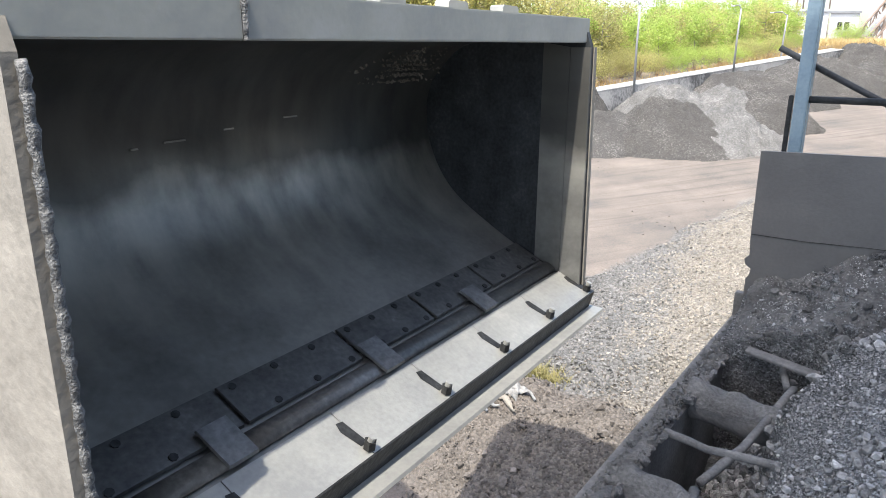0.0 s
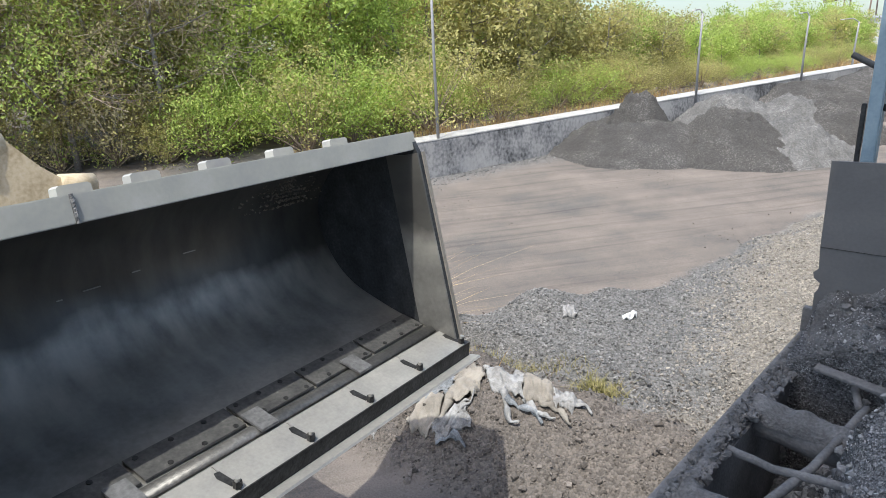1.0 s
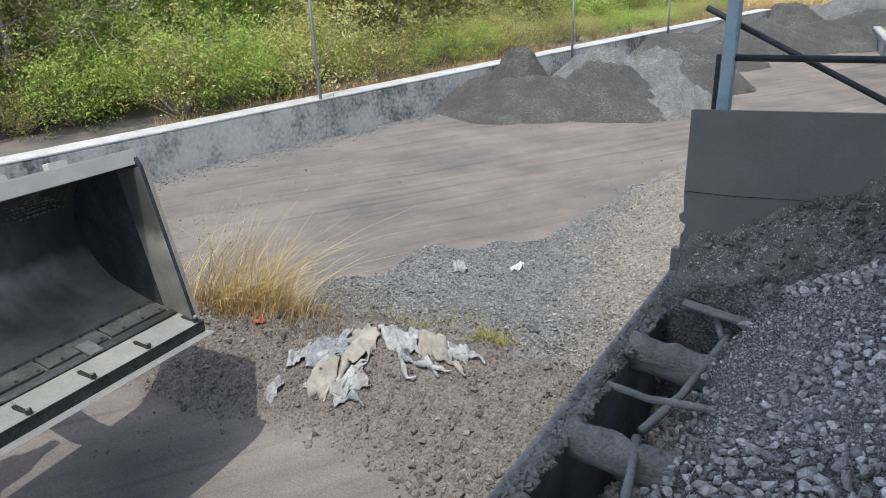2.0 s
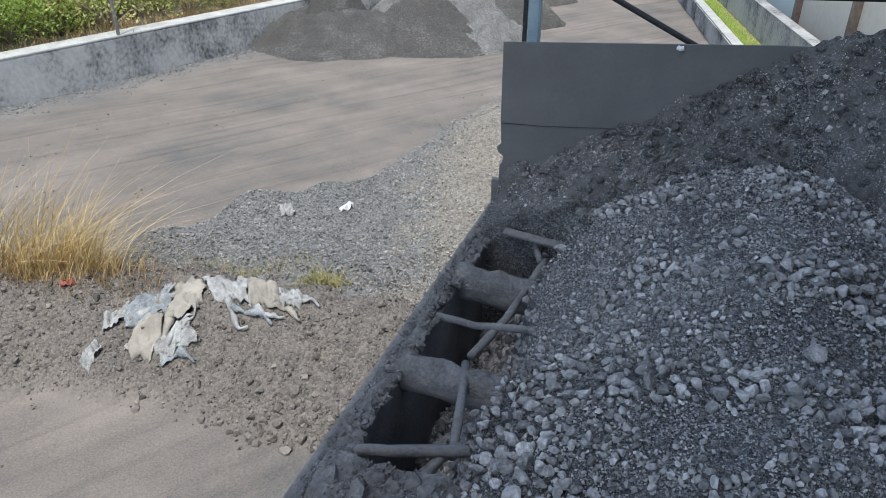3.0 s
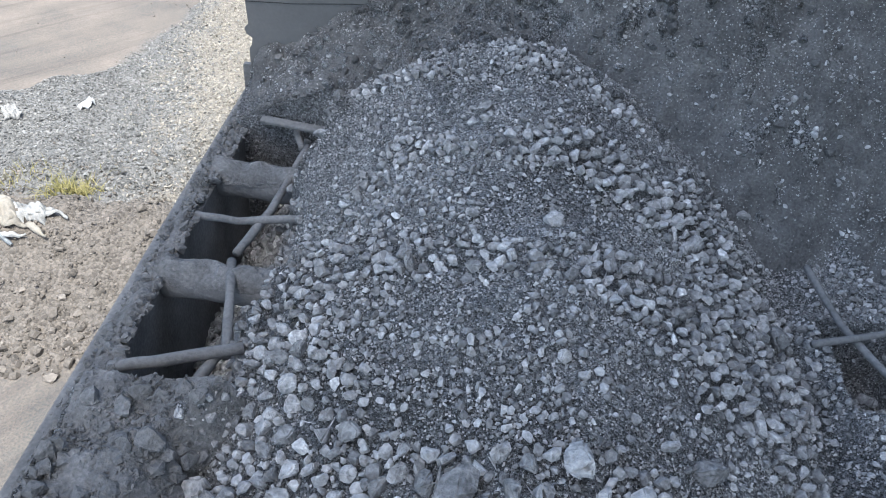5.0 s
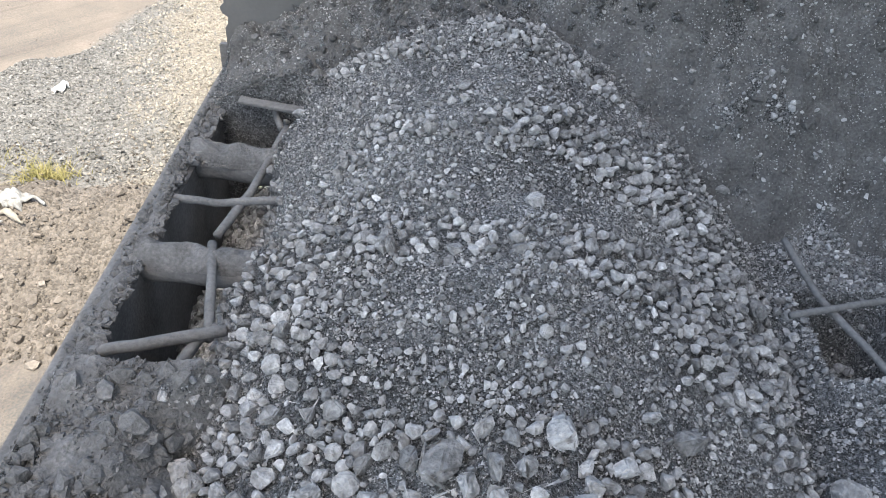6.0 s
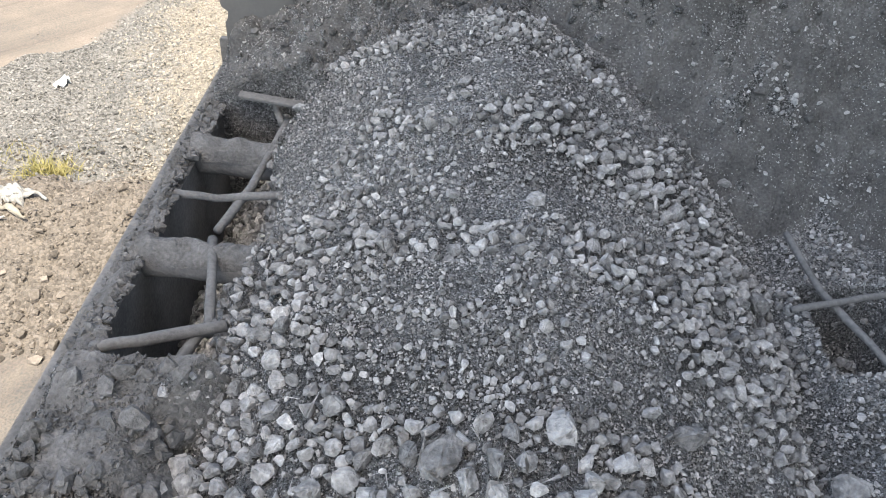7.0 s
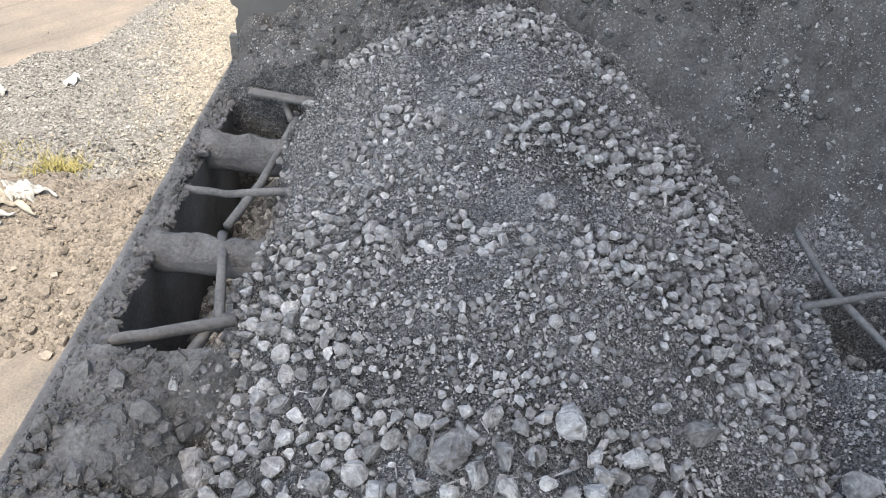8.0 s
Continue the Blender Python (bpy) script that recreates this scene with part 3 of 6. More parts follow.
def shelf_z(x, y):
    """The bank of caked dust by the near end of the rim."""
    edge = -0.74 + 0.05 * fbm(y * 4, x * 2, 3, 63) + 0.14 * smooth(1.2, 1.4, y)
    return 1.93 + 0.035 * fbm(x * 5, y * 5, 4, 61) - 1.25 * np.maximum(x - edge, 0) - 0.12 * np.maximum(1.15 - y, 0)


def back_z(x, y):
    """The slope of fines against the back plate."""
    zp = np.minimum(2.05 + 0.55 * (x + 1), 3.3 + 0.05 * (x - 1))
    k = np.clip(0.45 + 0.75 * (x + 0.5), 0.2, 1.3)
    zb = zp - k * (3.6 - y) + 0.045 * fbm(x * 2.2, y * 2.2, 5, 60, 0.6)
    return zb + 0.05 * smooth(0.1, 0.6, fbm(x * 3.1 + 4, y * 3.1, 4, 62)) * smooth(2.6, 3.0, y)


def heap_z(x, y):
    """Surface of the ore in the hopper, without its pockets."""
    zc = np.interp(y, [0.2, 0.8, 1.1, 1.5, 1.75, 2.0, 2.4, 3.0, 3.6], [2.06, 2.12, 2.17, 2.27, 2.28, 2.31, 2.40, 2.48, 2.3])
    dx = x - 0.30
    right = np.where(dx > 0, 0.60, 0.66)
    zh = zc - right * (np.sqrt(dx * dx + 0.1) - 0.316) - 0.25 * np.maximum(dx - 0.85, 0)
    zb = back_z(x, y)
    # dusty shelf by the near end of the rim
    shelf = shelf_z(x, y)
    # spill against the far side
    far = 1.55 + 0.9 * np.maximum(x - 1.75, 0) - 0.9 * np.abs(y - 1.1)
    far = np.maximum(far, 1.80 + 0.05 * fbm(x * 3, y * 3, 3, 65) - 0.6 * np.maximum(1.5 - x, 0))
    z = np.maximum(np.maximum(zh, zb), np.maximum(shelf, far))
    return z + 0.012 * fbm(x * 9, y * 9, 3, 64)


POCKETS = [(1.42, 3.13)]


def pocket(x, y):
    p = 0 * x
    for a, b in POCKETS:
        p = np.maximum(p, smooth(a - 0.03, a + 0.02, y) * smooth(b + 0.03, b - 0.02, y))
    return p * smooth(-0.52, -0.66, x + 0.07 * fbm(y * 5, x * 5, 3, 66)) * smooth(-1.06, -1.0, x)


def right_pocket(x, y):
    return smooth(1.5, 1.6, x) * smooth(1.95, 1.85, x) * smooth(1.62, 1.7, y) * smooth(2.12, 2.04, y)


def ore_z(x, y):
    z = heap_z(x, y)
    p = pocket(x, y)
    floor = 1.2 + 1.15 * (x + 1.0) + 0.03 * fbm(x * 8, y * 8, 3, 67)
    z = z * (1 - p) + np.minimum(z, floor) * p
    q = right_pocket(x, y)
    z = z * (1 - q) + np.minimum(z, 1.5) * q
    return z + 0.006 * fbm(x * 30, y * 30, 3, 68)


heap = thing("ore_heap", "heap of dark grey ore and stones filling the hopper", "ore heap")
me, HX, HY = grid_mesh("fine_ore", np.arange(-1.02, 3.3, 0.011), np.arange(0.22, 3.62, 0.011), ore_z, M_FINES)
under(new("fine_ore", me), heap)

hopper = thing("feed_hopper", "dusty steel feed hopper with a grid of bars", "hopper")


def plate(name, lo, hi, material, label="", bevel=0.004):
    return part(name, box(lo, hi, bevel), material, hopper, label)


# sides
part("side_wall", prism([(-1.17, -0.3), (RIM_X, RIM_Z), (RIM_IN, RIM_Z), (RIM_IN, -0.3)], 1, 0.15, 3.64), M_DUSTSTEEL, hopper, "dust-caked rim plate")
plate("inner_liner", (RIM_IN + 0.003, 0.2, 0.9), (RIM_IN + 0.012, 3.6, 1.85), M_DUSTSTEEL)
plate("end_wall", (RIM_IN, 0.15, -0.3), (3.4, 0.2, 1.95), M_DUSTSTEEL)
plate("far_wall", (3.35, 0.2, -0.3), (3.42, 3.6, 3.3), M_DUSTSTEEL)
# upright back plate with its torn edge and weld line
NOTCH = [(-1.05, 1.5), (-1.05, 2.10), (-1.035, 2.125), (-1.03, 2.16), (-1.06, 2.18), (-1.068, 2.21), (-1.045, 2.235), (-1.052, 2.35), (-1.054, 2.79), (0.23, 2.865), (3.4, 3.0), (3.4, 1.5)]
part("back_plate", prism(NOTCH, 1, 3.60, 3.615), M_PANEL, hopper, "grey upright back plate with a torn edge")
part("weld_seam", tube([(-1.05, 3.598, 2.352), (-0.8, 3.598, 2.36), (-0.5, 3.598, 2.385), (0.5, 3.598, 2.42)], 0.002, 6), M_DARKSTEEL, hopper)
plate("back_wall", (RIM_X, 3.618, -0.3), (3.4, 3.66, 2.0), M_DUSTSTEEL)
part("clip", tube([(-0.185, 3.596, 2.828), (-0.17, 3.59, 2.822), (-0.155, 3.592, 2.826)], 0.012, 8), M_WHITE, hopper, "white tag on the back plate")


def beam(y0, y1, x0, x1, z=1.875):
    """A thick round cross beam heaped with dust."""
    r = (y1 - y0) / 2
    pts, rad = [], []
    for i in range(13):
        t = i / 12
        pts.append((x0 + (x1 - x0) * t, (y0 + y1) / 2 + 0.006 * math.sin(9 * t), z - r * 1.0 + 0.008 * math.sin(5 * t + y0)))
        rad.append(r * (1.0 + 0.05 * math.sin(7 * t + y1)))
    bm = tube(pts, rad, 18, wob=0.05)
    return part("cross_beam", bm, M_DUSTSTEEL, hopper, "thick dust-caked round beam", True)


beam(2.67, 2.82, -1.0, -0.45, 1.885)
beam(1.95, 2.09, -1.0, -0.35, 1.885)


def dust_cap(y0, y1, x1, z=1.885):
    """Dust heaped along the top of a beam, widening at the rim."""
    c, h = (y0 + y1) / 2, (y1 - y0) / 2

    def top(x, y):
        rise = np.sqrt(np.maximum(h * h - (y - c) ** 2, 0))
        return z - h + 1.04 * rise + (0.012 + 0.03 * np.exp(-(x + 1.0) / 0.1)) * rise / h + 0.014 * rise / h * fbm(x * 16, y * 16, 4, int(y0 * 90))
    me, _, _ = grid_mesh("dust_cap", np.arange(-1.01, x1, 0.007), np.linspace(c - 0.97 * h, c + 0.97 * h, 22), top, M_DUST)
    return tagged(under(new("dust_cap", me), hopper), "ragged cap of dust along a beam")


dust_cap(2.67, 2.82, -0.5)
dust_cap(1.95, 2.09, -0.42)


def bar(points, r, label=""):
    pts = []
    for a, b in zip(points, points[1:]):
        a, b = Vector(a), Vector(b)
        pts += [a.lerp(b, k / 6) + Vector((0, 0, 0.0015 * math.sin(k * 1.1 + a.x * 9))) for k in range(6)]
    pts.append(Vector(points[-1]))
    return part("grid_bar", tube(pts, [r * (1 + 0.05 * math.sin(i * 0.9)) for i in range(len(pts))], 10, wob=0.1), M_DUSTSTEEL, hopper, label or "bent round grid bar coated with dust", True)


bar([(-1.0, 2.36, 1.885), (-0.8, 2.345, 1.88), (-0.48, 2.42, 1.875)], 0.017)
bar([(-0.635, 2.99, 1.88), (-0.695, 2.45, 1.865), (-0.765, 2.17, 1.85)], 0.018)
bar([(-0.755, 2.08, 1.885), (-0.70, 1.85, 1.885), (-0.655, 1.62, 1.85)], 0.018)
bar([(-1.0, 1.53, 1.86), (-0.86, 1.55, 1.88), (-0.6, 1.65, 1.87)], 0.021)
bar([(-0.75, 1.42, 1.82), (-0.69, 1.62, 1.85), (-0.64, 1.68, 1.85)], 0.021)
bar([(-0.725, 3.16, 1.875), (-0.66, 2.98, 1.875)], 0.017)
part("flat_bar", box((-0.18, -0.025, -0.008), (0.18, 0.025, 0.008), 0.003), M_DUSTSTEEL, hopper, "thin flat strip of dusty steel").matrix_world = pose(-0.705, 3.085, 1.942, 12, 2, -8)
bar([(1.40, 1.87, 1.89), (1.7, 1.95, 1.90), (2.3, 2.10, 1.90)], 0.013)
bar([(1.53, 2.30, 1.92), (1.57, 2.0, 1.875), (1.66, 1.72, 1.86), (1.72, 1.55, 1.84)], 0.014)

# ---- shed post, rails and added canopy ----
shed = thing("shed_frame", "blue-grey steel post with dark pipe rails", "steel frame")
part("post", box((-1.0, 3.90, -0.2), (-0.935, 3.965, 5.2), 0.006), M_POST, shed, "blue-grey square steel post")
part("side_strip", box((-1.035, 3.93, 1.0), (-1.012, 3.95, 3.02), 0.003), M_DARKPIPE, shed, "dark flat strip beside the post")
part("rail", tube([(-0.935, 3.93, 3.005), (3.6, 3.93, 3.13)], 0.018, 12), M_DARKPIPE, shed, "dark horizontal pipe rail", True)
part("brace", tube([(-1.12, 3.985, 3.25), (-0.12, 3.985, 2.765), (0.3, 3.985, 2.56)], 0.016, 12), M_DARKPIPE, shed, "dark diagonal pipe brace", True)
# canopy out of view, set so that its shadow ends along the rim
canopy = tagged(new("canopy"), "sheet canopy high over the hopper", "canopy", kind="structure")
for y in (-4.2, 1.2):
    part("column", box((4.3, y, -0.2), (4.5, y + 0.2, 9.0), 0.01), M_POST, canopy)
    part("girder", box((-0.3, y, 8.75), (4.5, y + 0.15, 8.97), 0.01), M_POST, canopy)
# dark sheet, to keep bounced light off the heap
ribs = [(-0.58 + i * 0.1, 9.0 + (0.03 if i % 2 else 0)) for i in range(53)]
part("roof_sheet", prism(ribs + [(a, b + 0.02) for a, b in ribs[::-1]], 1, -4.6, 1.9), M_DARKSTEEL, canopy)
# added wall out of view, blocks sky light from the right
part("cladding", box((4.52, -4.8, -0.3), (4.6, 5.0, 9.0), 0.0), M_DARKSTEEL, canopy)
# ---- wheel loader bucket ----
BW = 2.54
PROFILE = [(-0.05, 0.065), (0.113, 0.135), (0.304, 0.225), (0.502, 0.334), (0.66, 0.44), (0.765, 0.56), (0.84, 0.735), (0.855, 0.9), (0.81, 1.045), (0.72, 1.145), (0.58, 1.215), (0.3, 1.235), (0.0, 1.235)]
loader = thing("wheel_loader", "wheel loader with an empty worn steel bucket, backing away", "wheel loader")


def smooth_profile(p, n=4):
    """Catmull-Rom through the profile."""
    out = []
    q = [p[0]] + p + [p[-1]]
    for i in range(1, len(q) - 2):
        for k in range(n):
            t = k / n
            out.append(tuple(0.5 * (2 * q[i][j] + (q[i + 1][j] - q[i - 1][j]) * t + (2 * q[i - 1][j] - 5 * q[i][j] + 4 * q[i + 1][j] - q[i + 2][j]) * t * t + (3 * q[i][j] - q[i - 1][j] - 3 * q[i + 1][j] + q[i + 2][j]) * t ** 3) for j in (0, 1)))
    return out + [p[-1]]


INNER = smooth_profile(PROFILE)


def offset(p, d):
    out = []
    for i in range(len(p)):
        a, b = p[max(i - 1, 0)], p[min(i + 1, len(p) - 1)]
        tx, ty = b[0] - a[0], b[1] - a[1]
        L = math.hypot(tx, ty)
        out.append((p[i][0] + ty / L * d, p[i][1] - tx / L * d))
    return out


OUTER = offset(INNER, 0.025)


def shell(inner, outer, x0, x1, nx):
    """The curved trough, cut across its width, with slight dents."""
    bm = bmesh.new()
    rows = []
    for i in range(nx + 1):
        x = x0 + (x1 - x0) * i / nx
        ring = []
        for j, (y, z) in enumerate(inner):
            d = 0.006 * math.sin(x * 7 + j * 0.5) * math.sin(x * 3.1 + j * 0.23) if 3 < j < len(inner) - 3 else 0
            ring.append(bm.verts.new((x, y + d, z + d)))
        rows.append((ring, [bm.verts.new((x, y, z)) for y, z in outer]))
    for (a, b), (c, d) in zip(rows, rows[1:]):
        for j in range(len(inner) - 1):
            bm.faces.new((a[j], a[j + 1], c[j + 1], c[j]))
            bm.faces.new((b[j], d[j], d[j + 1], b[j + 1]))
        bm.faces.new((a[0], c[0], d[0], b[0])), bm.faces.new((a[-1], b[-1], d[-1], c[-1]))
    return bm


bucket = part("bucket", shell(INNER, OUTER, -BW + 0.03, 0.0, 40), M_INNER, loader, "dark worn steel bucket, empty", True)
SIDE = [(-0.055, 0.07), (-0.03, 0.0)] + OUTER[4:] + [(-0.01, 1.30), (-0.045, 1.20)]
# the far plate takes a darker steel than the near one
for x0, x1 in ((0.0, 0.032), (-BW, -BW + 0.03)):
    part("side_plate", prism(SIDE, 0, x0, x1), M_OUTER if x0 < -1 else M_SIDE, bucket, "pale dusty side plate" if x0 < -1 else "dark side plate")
part("side_edge", prism([(-0.06, 0.06), (0.05, 0.11), (0.045, 1.2), (-0.05, 1.2)], 0, -0.016, -0.002), M_INNER, bucket, "side cutter plate")
part("side_edge", prism([(0.055, 0.115), (0.19, 0.18), (0.185, 1.22), (0.05, 1.2)], 0, -0.009, -0.001), M_INNER, bucket, "side liner plate")
part("outer_edge", prism([(-0.062, 0.05), (-0.035, 0.05), (-0.02, 1.2), (-0.05, 1.2)], 0, 0.033, 0.062), M_OUTER, bucket, "pale side flange")
# weld bead up the near side edge
for x in (-BW + 0.032,):
    pts = [(x, -0.05 + 0.004 * math.sin(i * 1.9), 0.07 + i * 0.0145) for i in range(78)]
    part("weld_bead", tube(pts, [0.009 + 0.004 * random.random() for _ in pts], 7, wob=0.3), M_WELD, bucket, "rough weld bead", True)
# top rail in two lengths
part("top_rail", box((-BW, -0.025, 1.22), (-2.004, 0.012, 1.326), 0.004), M_RAIL, bucket, "grey front rail of the bucket top")
part("top_rail", box((-1.996, -0.022, 1.22), (0.03, 0.012, 1.326), 0.004), M_RAIL, bucket, "grey front rail of the bucket top")
part("weld_bead", tube([(-2.0, -0.026, 1.22 + i * 0.0107) for i in range(11)], [0.006 + 0.003 * random.random() for _ in range(11)], 7, wob=0.3), M_WELD, bucket)
part("top_plate", prism([(0.012, 1.30), (0.2, 1.305), (0.52, 1.27), (0.58, 1.245), (0.012, 1.262)], 0, -BW, 0.03), M_OUTER, bucket, "pale dusty bucket top")
for x0, x1 in ((-2.32, -2.14), (-1.99, -1.8), (-1.665, -1.527), (-1.33, -1.128), (-0.95, -0.72), (-0.55, -0.31)):
    c = (x0 + x1) / 2
    part("guard_tab", prism([(c - 0.07, 1.30), (c - 0.067, 1.358), (c - 0.055, 1.366), (c + 0.055, 1.364), (c + 0.067, 1.355), (c + 0.07, 1.30)], 1, 0.14, 0.2), M_RAIL, bucket)
part("rear_rail", box((-BW, 0.205, 1.285), (0.03, 0.23, 1.328), 0.004), M_OUTER, bucket, "dusty rear rail of the bucket top")


def floor_yz(s, lift=0.0):
    """A point s along the floor from the lip, lifted off it."""
    ty, tz = 0.9, 0.436
    return (-0.05 + s * ty - lift * tz, 0.065 + s * tz + lift * ty)


def floor_slab(name, x0, x1, s0, s1, t, material, label="", parent=None, lift=0.001):
    a, b = floor_yz(s0, lift), floor_yz(s1, lift)
    c, d = floor_yz(s1 - 0.004, lift + t), floor_yz(s0 + 0.004, lift + t)
    return part(name, prism([a, b, c, d], 0, x0, x1), material, parent or bucket, label)


LUGS = [-0.421 * k for k in range(7)]   # bolt pitch along the lip
for k in range(7):
    x1 = LUGS[k] - 0.02 if k else -0.012
    x0 = max(LUGS[k + 1] - 0.02, -BW + 0.03) if k < 6 else -BW + 0.03
    if x1 - x0 > 0.02:
        floor_slab("lip_plate", x0 + 0.002, x1 - 0.002, -0.075, 0.12, 0.010, M_LIP, "bare steel lip plate")
part("lip_bevel", prism([floor_yz(-0.078, 0.012), floor_yz(0.0, 0.0), (-0.03, 0.0), (-0.10, -0.045)], 0, -BW, 0.032), M_DARKSTEEL, bucket, "dark bevelled front of the lip")
part("cutting_edge", prism([(-0.093, -0.04), (-0.17, -0.045), (-0.175, -0.056), (-0.02, -0.062), (0.1, 0.02), (0.1, 0.04), (-0.03, -0.005)], 0, -BW - 0.01, 0.045), M_LIP, bucket, "pale cutting edge")
for i, x in enumerate(LUGS[:6]):
    y, z = floor_yz(-0.045, 0.011)
    bolt = part("bolt", tube([(x - 0.02, y - 0.005, z), (x - 0.02, y + 0.012 - 0.022, z + 0.028)], 0.020, 6), M_DARKSTEEL, bucket, "worn bolt with its nut")
    part("nut", tube([(x - 0.02, y - 0.012, z + 0.026), (x - 0.02, y - 0.02, z + 0.044)], 0.012, 8), M_LIP, bolt)
    part("wear_groove", prism([(x - 0.035, -0.03), (x - 0.05, 0.045), (x - 0.04, 0.075), (x - 0.015, 0.07), (x - 0.005, -0.03)], 2, -0.001, 0.001), M_DARKSTEEL, bucket).matrix_local = Matrix(((1, 0, 0, 0), (0, 0.9, -0.436, floor_yz(0, 0.0125)[0]), (0, 0.436, 0.9, floor_yz(0, 0.0125)[1]), (0, 0, 0, 1)))
    part("plug", tube([(x - 0.22, -0.082, -0.012), (x - 0.22, -0.093, -0.014)], 0.022, 10), M_LIP if i in (0, 1, 3) else M_DARKSTEEL, bucket)
# wear plates behind the lip, their colour darkened in place of the top's shadow
half = [floor_yz(0.135 + 0.075 * (1 - math.cos(math.pi * k / 8)) / 2 * 1.0, 0.018 * math.sin(math.pi * k / 8) + 0.0005) for k in range(9)]
part("rounded_strip", prism(half, 0, -BW + 0.04, -0.02), M_WEARPLATE, bucket, "rounded wear strip", True)
for x0, x1 in ((-BW + 0.05, -1.95), (-1.93, -1.42), (-1.40, -0.98), (-0.96, -0.52), (-0.50, -0.03)):
    wp = floor_slab("wear_plate", x0, x1, 0.225, 0.385, 0.010, M_WEARPLATE, "scuffed wear plate with rivets")
    for k in range(6):
        s = 0.245 if k % 2 else 0.36
        x = x0 + (x1 - x0) * (k + 0.5) / 6
        a, b = floor_yz(s, 0.01), floor_yz(s, 0.0145)
        part("rivet", tube([(x, *a), (x, *b)], 0.013, 8), M_DARKSTEEL, wp)
for x in (-2.04, -1.365, -0.69):
    floor_slab("cross_tab", x - 0.05, x + 0.05, 0.125, 0.275, 0.012, M_TAB, "grey steel cross tab", lift=0.022)
# bright scratches
for x0, z0, L in ((-1.62, 0.88, 0.09), (-1.75, 0.87, 0.03), (-1.36, 0.9, 0.05), (-1.05, 0.92, 0.08)):
    part("scratch", box((x0, 0.845, z0), (x0 + L, 0.851, z0 + 0.006), 0.001), M_LIP, bucket, "bright scratch on the steel")

# dried dirt stuck under the top at the far end
crust = np.random.default_rng(3)
cx, cs = crust.normal(-0.33, 0.12, 800), crust.uniform(0, 1, 800)
k = np.interp(cs * (1 + 0.3 * np.sin(cx * 30)), [0, 1.3], [len(INNER) - 17, len(INNER) - 9]).astype(int)
pts = np.array([(a, INNER[q][0] - 0.004, INNER[q][1] - 0.004) for a, q in zip(cx, k)])
pts[:, 1:] += crust.normal(0, 0.012, (800, 2)) * [1, 0.3]
me = scatter("dirt_crust", GRIT, pts, 0.003 + 0.011 * crust.power(0.3, 800), M_SACK_GREY, crust, 0.6)
tagged(under(new("dirt_crust", me), bucket), "pale dirt stuck under the bucket top", kind="stuff")

# lift arms and bell crank behind the bucket
for x in (-0.72, -1.95):
    arm = part("lift_arm", prism([(0.86, 0.25), (1.2, 0.2), (2.1, 0.75), (3.3, 1.1), (3.3, 1.45), (2.0, 1.2), (1.1, 0.6), (0.86, 0.55)], 0, x - 0.06, x + 0.06), M_CREAM, loader, "cream painted lift arm")
    part("arm_pin", tube([(x - 0.1, 1.0, 0.4), (x + 0.1, 1.0, 0.4)], 0.06, 16), M_DARKSTEEL, arm, "", True)


boom = part("boom", prism([(-2.25, 1.60), (-1.76, 1.60), (-1.64, 1.46), (-1.52, 1.36), (-1.48, 1.2), (-1.55, 0.9), (-2.25, 0.9)], 1, 0.98, 1.08), M_CREAM, loader, "cream boom plate with an oval opening")
part("boom_head", tube([(-2.25, 1.05, 1.58), (-2.2, 1.05, 1.58), (-1.84, 1.05, 1.58), (-1.76, 1.05, 1.57)], [0.07, 0.1, 0.1, 0.075], 20), M_CREAM, boom, "cream cast boom head with a round eye", True)
# dark discs on the solid casting stand in for the shade inside both holes
part("eye", tube([(-1.92, 0.955, 1.605), (-1.92, 0.94, 1.61)], 0.045, 18), M_DARKSTEEL, boom)
part("opening", prism([(-1.93 + 0.09 * math.cos(a), 1.42 + 0.05 * math.sin(a)) for a in [k * math.pi / 8 for k in range(16)]], 1, 0.972, 0.979), M_DARKSTEEL, boom)
part("knuckle", tube([(-1.56, 1.0, 1.35), (-1.40, 1.0, 1.33)], 0.06, 16), M_CREAM, boom, "", True)
part("tilt_link", tube([(-1.81, 0.93, 0.75), (-1.81, 0.97, 1.0), (-1.81, 1.0, 1.25)], 0.05, 12), M_CREAM, loader, "", True)
part("tilt_cylinder", tube([(-1.81, 1.5, 1.0), (-1.81, 3.1, 1.5)], 0.075, 14), M_CREAM, loader, "", True)
part("front_frame", box((-2.0, 3.1, 0.0), (-0.7, 3.9, 1.5), 0.05), M_CREAM, loader, "cream front frame of the loader")

# front axle and wheels
part("axle", tube([(-2.2, 3.5, -0.1), (-0.4, 3.5, -0.1)], 0.14, 14), M_DARKSTEEL, loader, "", True)
for x in (-2.45, -0.55):
    wheel = part("wheel", tube([(x, 3.5, -0.1), (x + 0.05, 3.5, -0.1), (x + 0.35, 3.5, -0.1), (x + 0.4, 3.5, -0.1)], [0.74, 0.82, 0.82, 0.74], 36), M_RUBBER, loader, "large black rubber tyre", True)
    part("rim", tube([(x - 0.02, 3.5, -0.1), (x + 0.42, 3.5, -0.1)], 0.36, 24), M_CREAM, wheel, "cream wheel rim", True)
